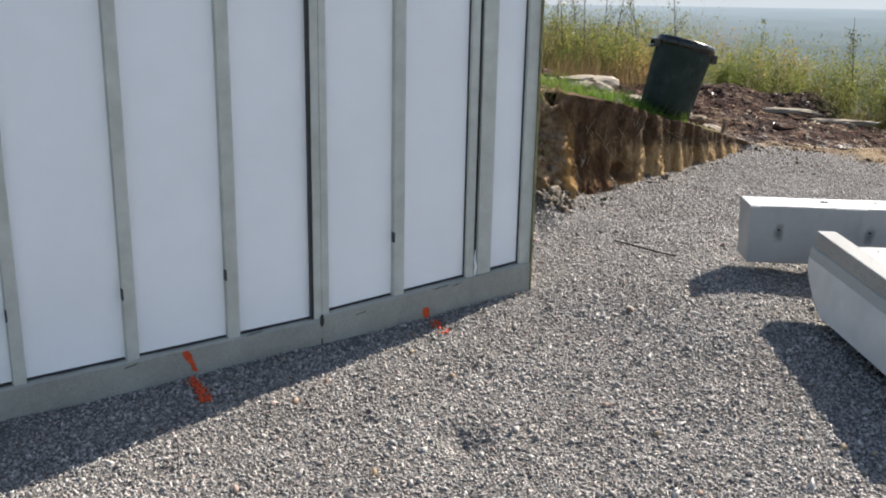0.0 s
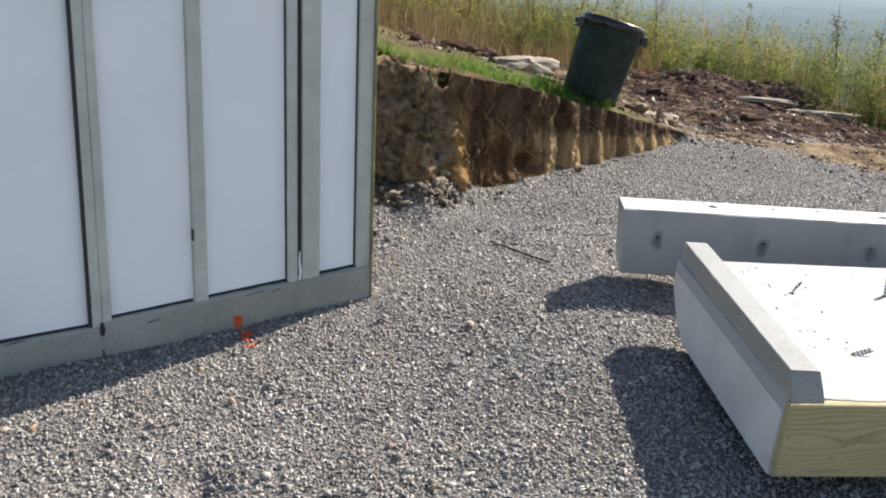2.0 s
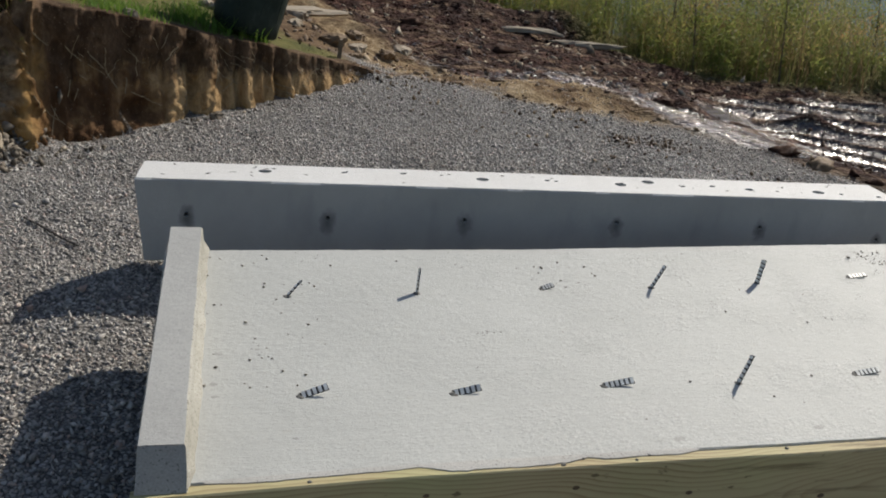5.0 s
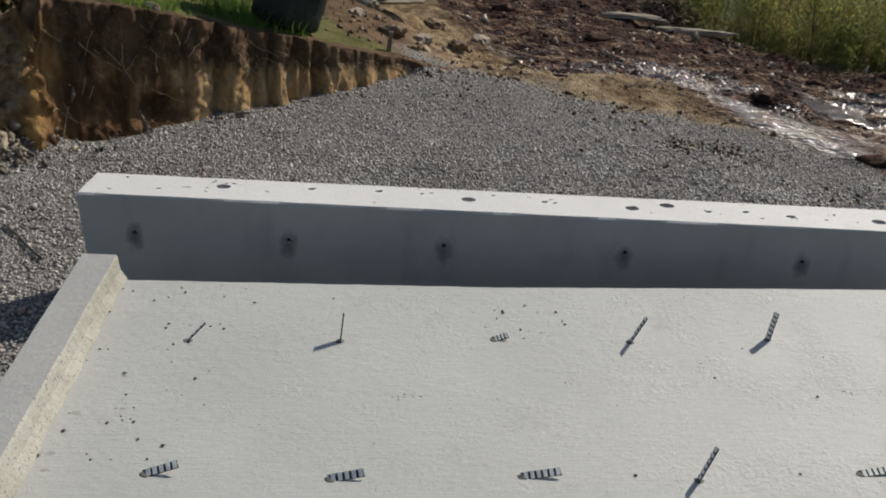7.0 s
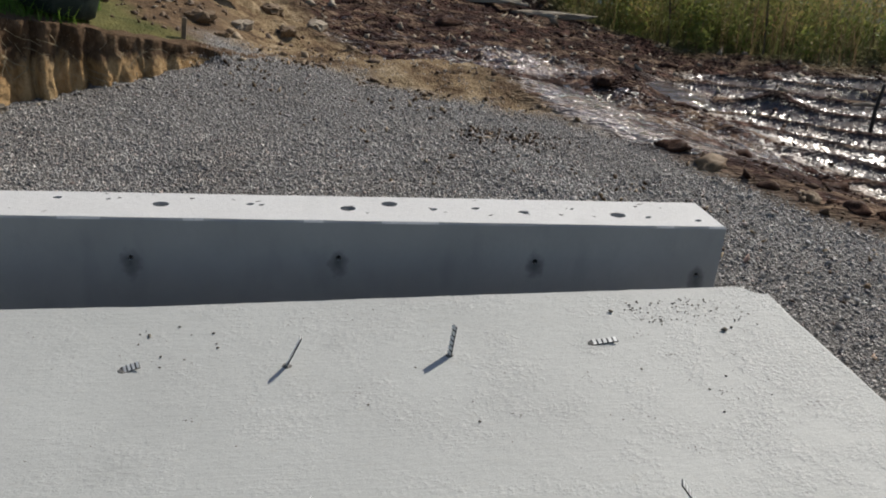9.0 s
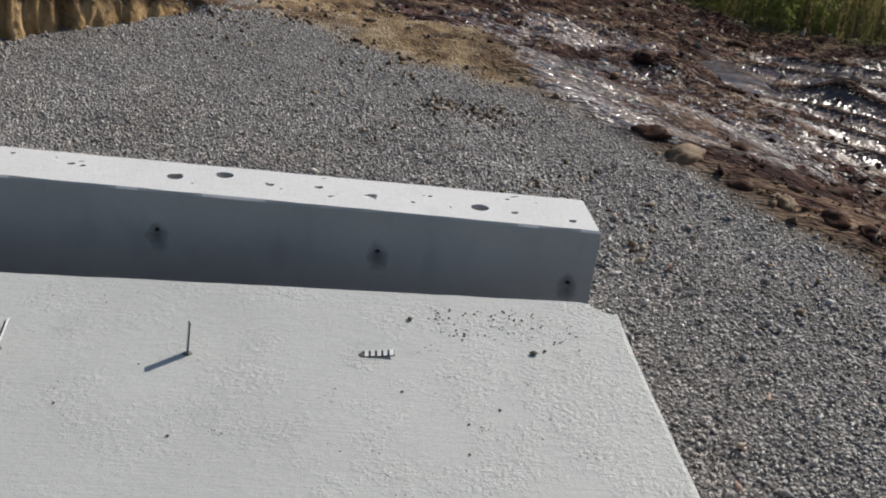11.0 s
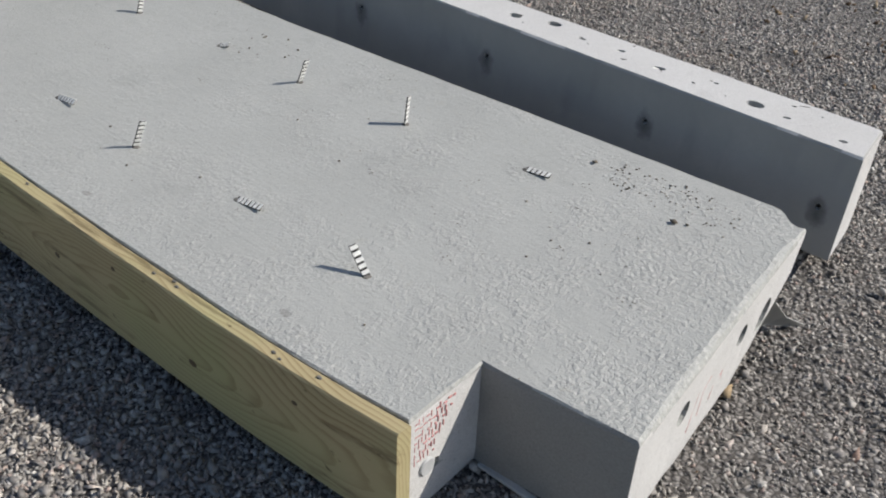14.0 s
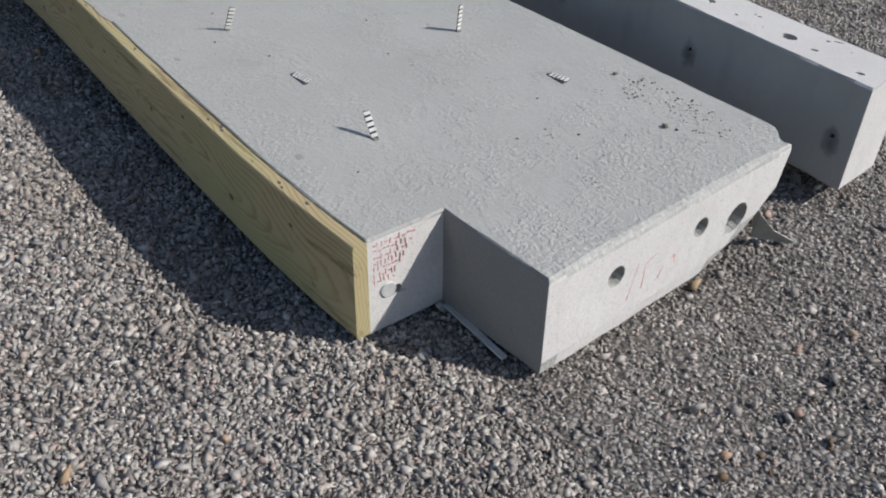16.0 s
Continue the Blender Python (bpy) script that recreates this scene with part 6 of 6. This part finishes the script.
gx1, gy1 = spread(16000, -2.4, 0.45, 3.0, 5.4, 121)
e = gy1 - edge_y(gx1)
dens = vnoise(gx1, gy1, 2.6, 3, 7)
k = (e > 0.13) & (e < 0.75 + 0.5 * dens) & (dens > np.random.default_rng(3).uniform(-0.25, 0.35, len(dens)))
blades("bank_grass", gx1[k], gy1[k], (0.075 + 0.07 * dens[k]) * np.random.default_rng(122).uniform(0.4, 1.3, k.sum()), np.full(k.sum(), 0.006), M_GRASS, "fresh green grass along the top of the bank", 5, 0.5)
wx1, wy1 = spread(900, -1.9, -0.9, 2.6, 3.3, 128)
k = (np.abs(wy1 - edge_y(wx1) + 0.05) < 0.12) & (vnoise(wx1, wy1, 3.0, 2, 44) > 0.05)
blades("foot_weeds", wx1[k], wy1[k], np.random.default_rng(129).uniform(0.04, 0.13, k.sum()), np.full(k.sum(), 0.007), M_DRYGRASS, "dry weeds at the foot of the bank", 8, 0.9)
vx1, vy1 = spread(2600, -1.9, -1.0, 2.2, 3.2, 138)
off = vy1 - edge_y(vx1)
k = (off > -0.42) & (off < 0.02) & (vnoise(vx1, vy1, 2.4, 3, 46) > 0.0 + 0.5 * step(-1.35, -1.0, vx1))
blades("foot_herbs", vx1[k], vy1[k], np.random.default_rng(139).uniform(0.02, 0.09, k.sum()), np.full(k.sum(), 0.008), M_HERB, "dull green weeds growing through the stones at the bank's foot", 18, 0.8)
tx1, ty1 = spread(1500, -1.9, -0.82, 2.8, 3.7, 132)
k = (ty1 - edge_y(tx1) > -0.06) & (ty1 - edge_y(tx1) < 0.36) & (vnoise(tx1, ty1, 4.0, 2, 45) > -0.1)
blades("bank_straw", tx1[k], ty1[k], np.random.default_rng(133).uniform(0.05, 0.17, k.sum()), np.full(k.sum(), 0.005), M_DRYGRASS, "dry straw and roots sticking out of the bank", 10, 1.0)
dx1, dy1 = spread(15000, -9, 3.0, 7.5, 14.5, 123)
k = (dy1 > scrub_y(dx1) - 1.3 - 2.2 * step(1.0, -1.5, dx1) + 0.8 * vnoise(dx1, dy1, 0.5, 2, 4))
blades("dry_grass", dx1[k], dy1[k], np.random.default_rng(124).uniform(0.15, 0.45, k.sum()), np.full(k.sum(), 0.012), M_DRYGRASS, "tan dry grass in front of the scrub", 6, 0.3)
rx1, ry1 = spread(30000, -10, 9.6, 7.5, 18, 125)
q = ry1 - scrub_y(rx1)
clump = vnoise(rx1, ry1, 0.7, 3, 15)
k = (q > 0.15 + 0.3 * clump) & (q < 3.6) & (clump > -0.34)
hh = (0.66 + 0.60 * clump + 0.14 * np.minimum(q, 2)) * (1.14 - 0.36 * step(2.5, -0.5, rx1)) * np.random.default_rng(126).uniform(0.45, 1.2, len(rx1))
blades("scrub", rx1[k], ry1[k], hh[k].clip(0.25, 2.2), np.random.default_rng(127).uniform(0.003, 0.009, k.sum()), M_REED, "olive and tan spring scrub and reeds behind the mud", 7, 0.26, "scrub", 11)
sx1, sy1 = spread(9000, -9, 9.0, 7.5, 17, 135)
q = sy1 - scrub_y(sx1)
clump = vnoise(sx1, sy1, 0.5, 3, 35)
k = (q > -0.2) & (q < 3.0) & (clump > np.where(sx1 < 2.4, -0.4, 0.05))
blades("bare_stems", sx1[k], sy1[k], ((0.75 + 0.6 * clump[k]) * np.random.default_rng(136).uniform(0.6, 1.5, k.sum())).clip(0.3, 1.9), np.random.default_rng(137).uniform(0.004, 0.008, k.sum()), M_STEM, "reddish-brown bare stems standing among the scrub", 17, 0.16, "scrub")


def shrubs(name, centres, seed, mat, label):
    """Low bushes: leafy shoots that fan out from one root, each with its own spread."""
    r = np.random.default_rng(seed)
    vs, fs, at = [], [], 0
    for x, y, h in centres:
        z, shoots = height(x, y), int(9 + 10 * h)
        for _ in range(shoots):
            a, out, tall = r.uniform(0, 2 * math.pi), r.uniform(0.1, 0.55) * h, h * r.uniform(0.55, 1.15)
            m = 16
            k = r.uniform(0.12, 1.0, m)
            c = np.stack([x + math.cos(a) * out * k ** 1.3, y + math.sin(a) * out * k ** 1.3, z + tall * k], 1) + r.normal(0, 0.035, (m, 3))
            d1, d2 = r.normal(size=(m, 3)) + np.array([0, 0, 0.6]), r.normal(size=(m, 3))
            d1 /= np.linalg.norm(d1, axis=1)[:, None]
            d2 -= d1 * (d1 * d2).sum(1)[:, None]
            d2 /= np.linalg.norm(d2, axis=1)[:, None]
            l = r.uniform(0.014, 0.036, m)[:, None]
            vs.append(np.stack([c, c + d1 * l + d2 * l * 0.5, c + d1 * l * 2, c + d1 * l - d2 * l * 0.5], 1).reshape(-1, 3))
            fs.append(at + np.arange(m * 4).reshape(-1, 4))
            at += m * 4
    return tagged(new(name, raw_mesh(name, np.concatenate(vs), np.concatenate(fs), mat)), label, "shrub", kind="stuff")


bush_x = np.random.default_rng(141).uniform(-8, 9.3, 330)
bush_q = np.random.default_rng(142).uniform(-0.1, 2.6, 330)
bush_h = np.random.default_rng(143).uniform(0.35, 0.85, 330) + 0.15 * bush_q
shrubs("shrubs", list(zip(bush_x, scrub_y(bush_x) + bush_q, bush_h)), 144, M_BUSH, "low yellow-green and orange-brown bushes among the scrub")


def sapling(seed, h):
    r = random.Random(seed)
    th = thing("sapling", Matrix.Identity(4), "thin young sapling with sparse spring leaves", "sapling", "saplings in the scrub")
    bm = bmesh.new()
    top = Vector((r.uniform(-0.12, 0.12) * h, r.uniform(-0.12, 0.12) * h, h))
    pts = [Vector((0, 0, -0.1)), top * 0.35 + Vector((r.uniform(-0.03, 0.03), 0, 0)), top * 0.7, top]
    tube(bm, pts, [0.013, 0.010, 0.006, 0.002], 5)
    lv = []
    for i in range(14):
        k = r.uniform(0.25, 0.95)
        p = top * k
        a = r.uniform(0, 6.28)
        ln = h * r.uniform(0.12, 0.30) * (1.1 - k * 0.6)
        tip = p + Vector((math.cos(a) * ln * 0.6, math.sin(a) * ln * 0.6, ln * 0.8))
        tube(bm, [p, p.lerp(tip, 0.5) + Vector((0, 0, -0.02)), tip], [0.005, 0.0035, 0.0015], 4)
        lv += [p.lerp(tip, r.uniform(0.3, 1.05)) + Vector((r.gauss(0, 0.03), r.gauss(0, 0.03), r.gauss(0, 0.03))) for _ in range(12)]
    part("trunk", bm, M_TWIG, th)
    bm = bmesh.new()
    for c in lv:
        d1 = Vector((r.gauss(0, 1), r.gauss(0, 1), r.gauss(0, 1))).normalized()
        d2 = d1.orthogonal().normalized()
        l = r.uniform(0.012, 0.028)
        bm.faces.new([bm.verts.new(p) for p in (c, c + d1 * l + d2 * l * 0.45, c + d1 * l * 2, c + d1 * l - d2 * l * 0.45)])
    part("crown", bm, M_LEAF, th, "sparse yellow-green leaves")
    return th


models = [sapling(s, h) for s, h in ((1, 1.5), (2, 1.9), (3, 1.7), (4, 1.35))]
spots = []
r = random.Random(4)
while len(spots) < 30:
    x = r.uniform(-6, 9)
    spots.append((x, float(scrub_y(np.array([x]))[0]) + r.uniform(0.1, 3.2)))
for i, (x, y) in enumerate(spots):
    m = Matrix.Translation((x, y, height(x, y))) @ Matrix.Rotation(r.uniform(0, 6.28), 4, "Z")
    if i < 4:
        models[i].matrix_basis = m
    else:
        copy_thing(models[i % 4], m)
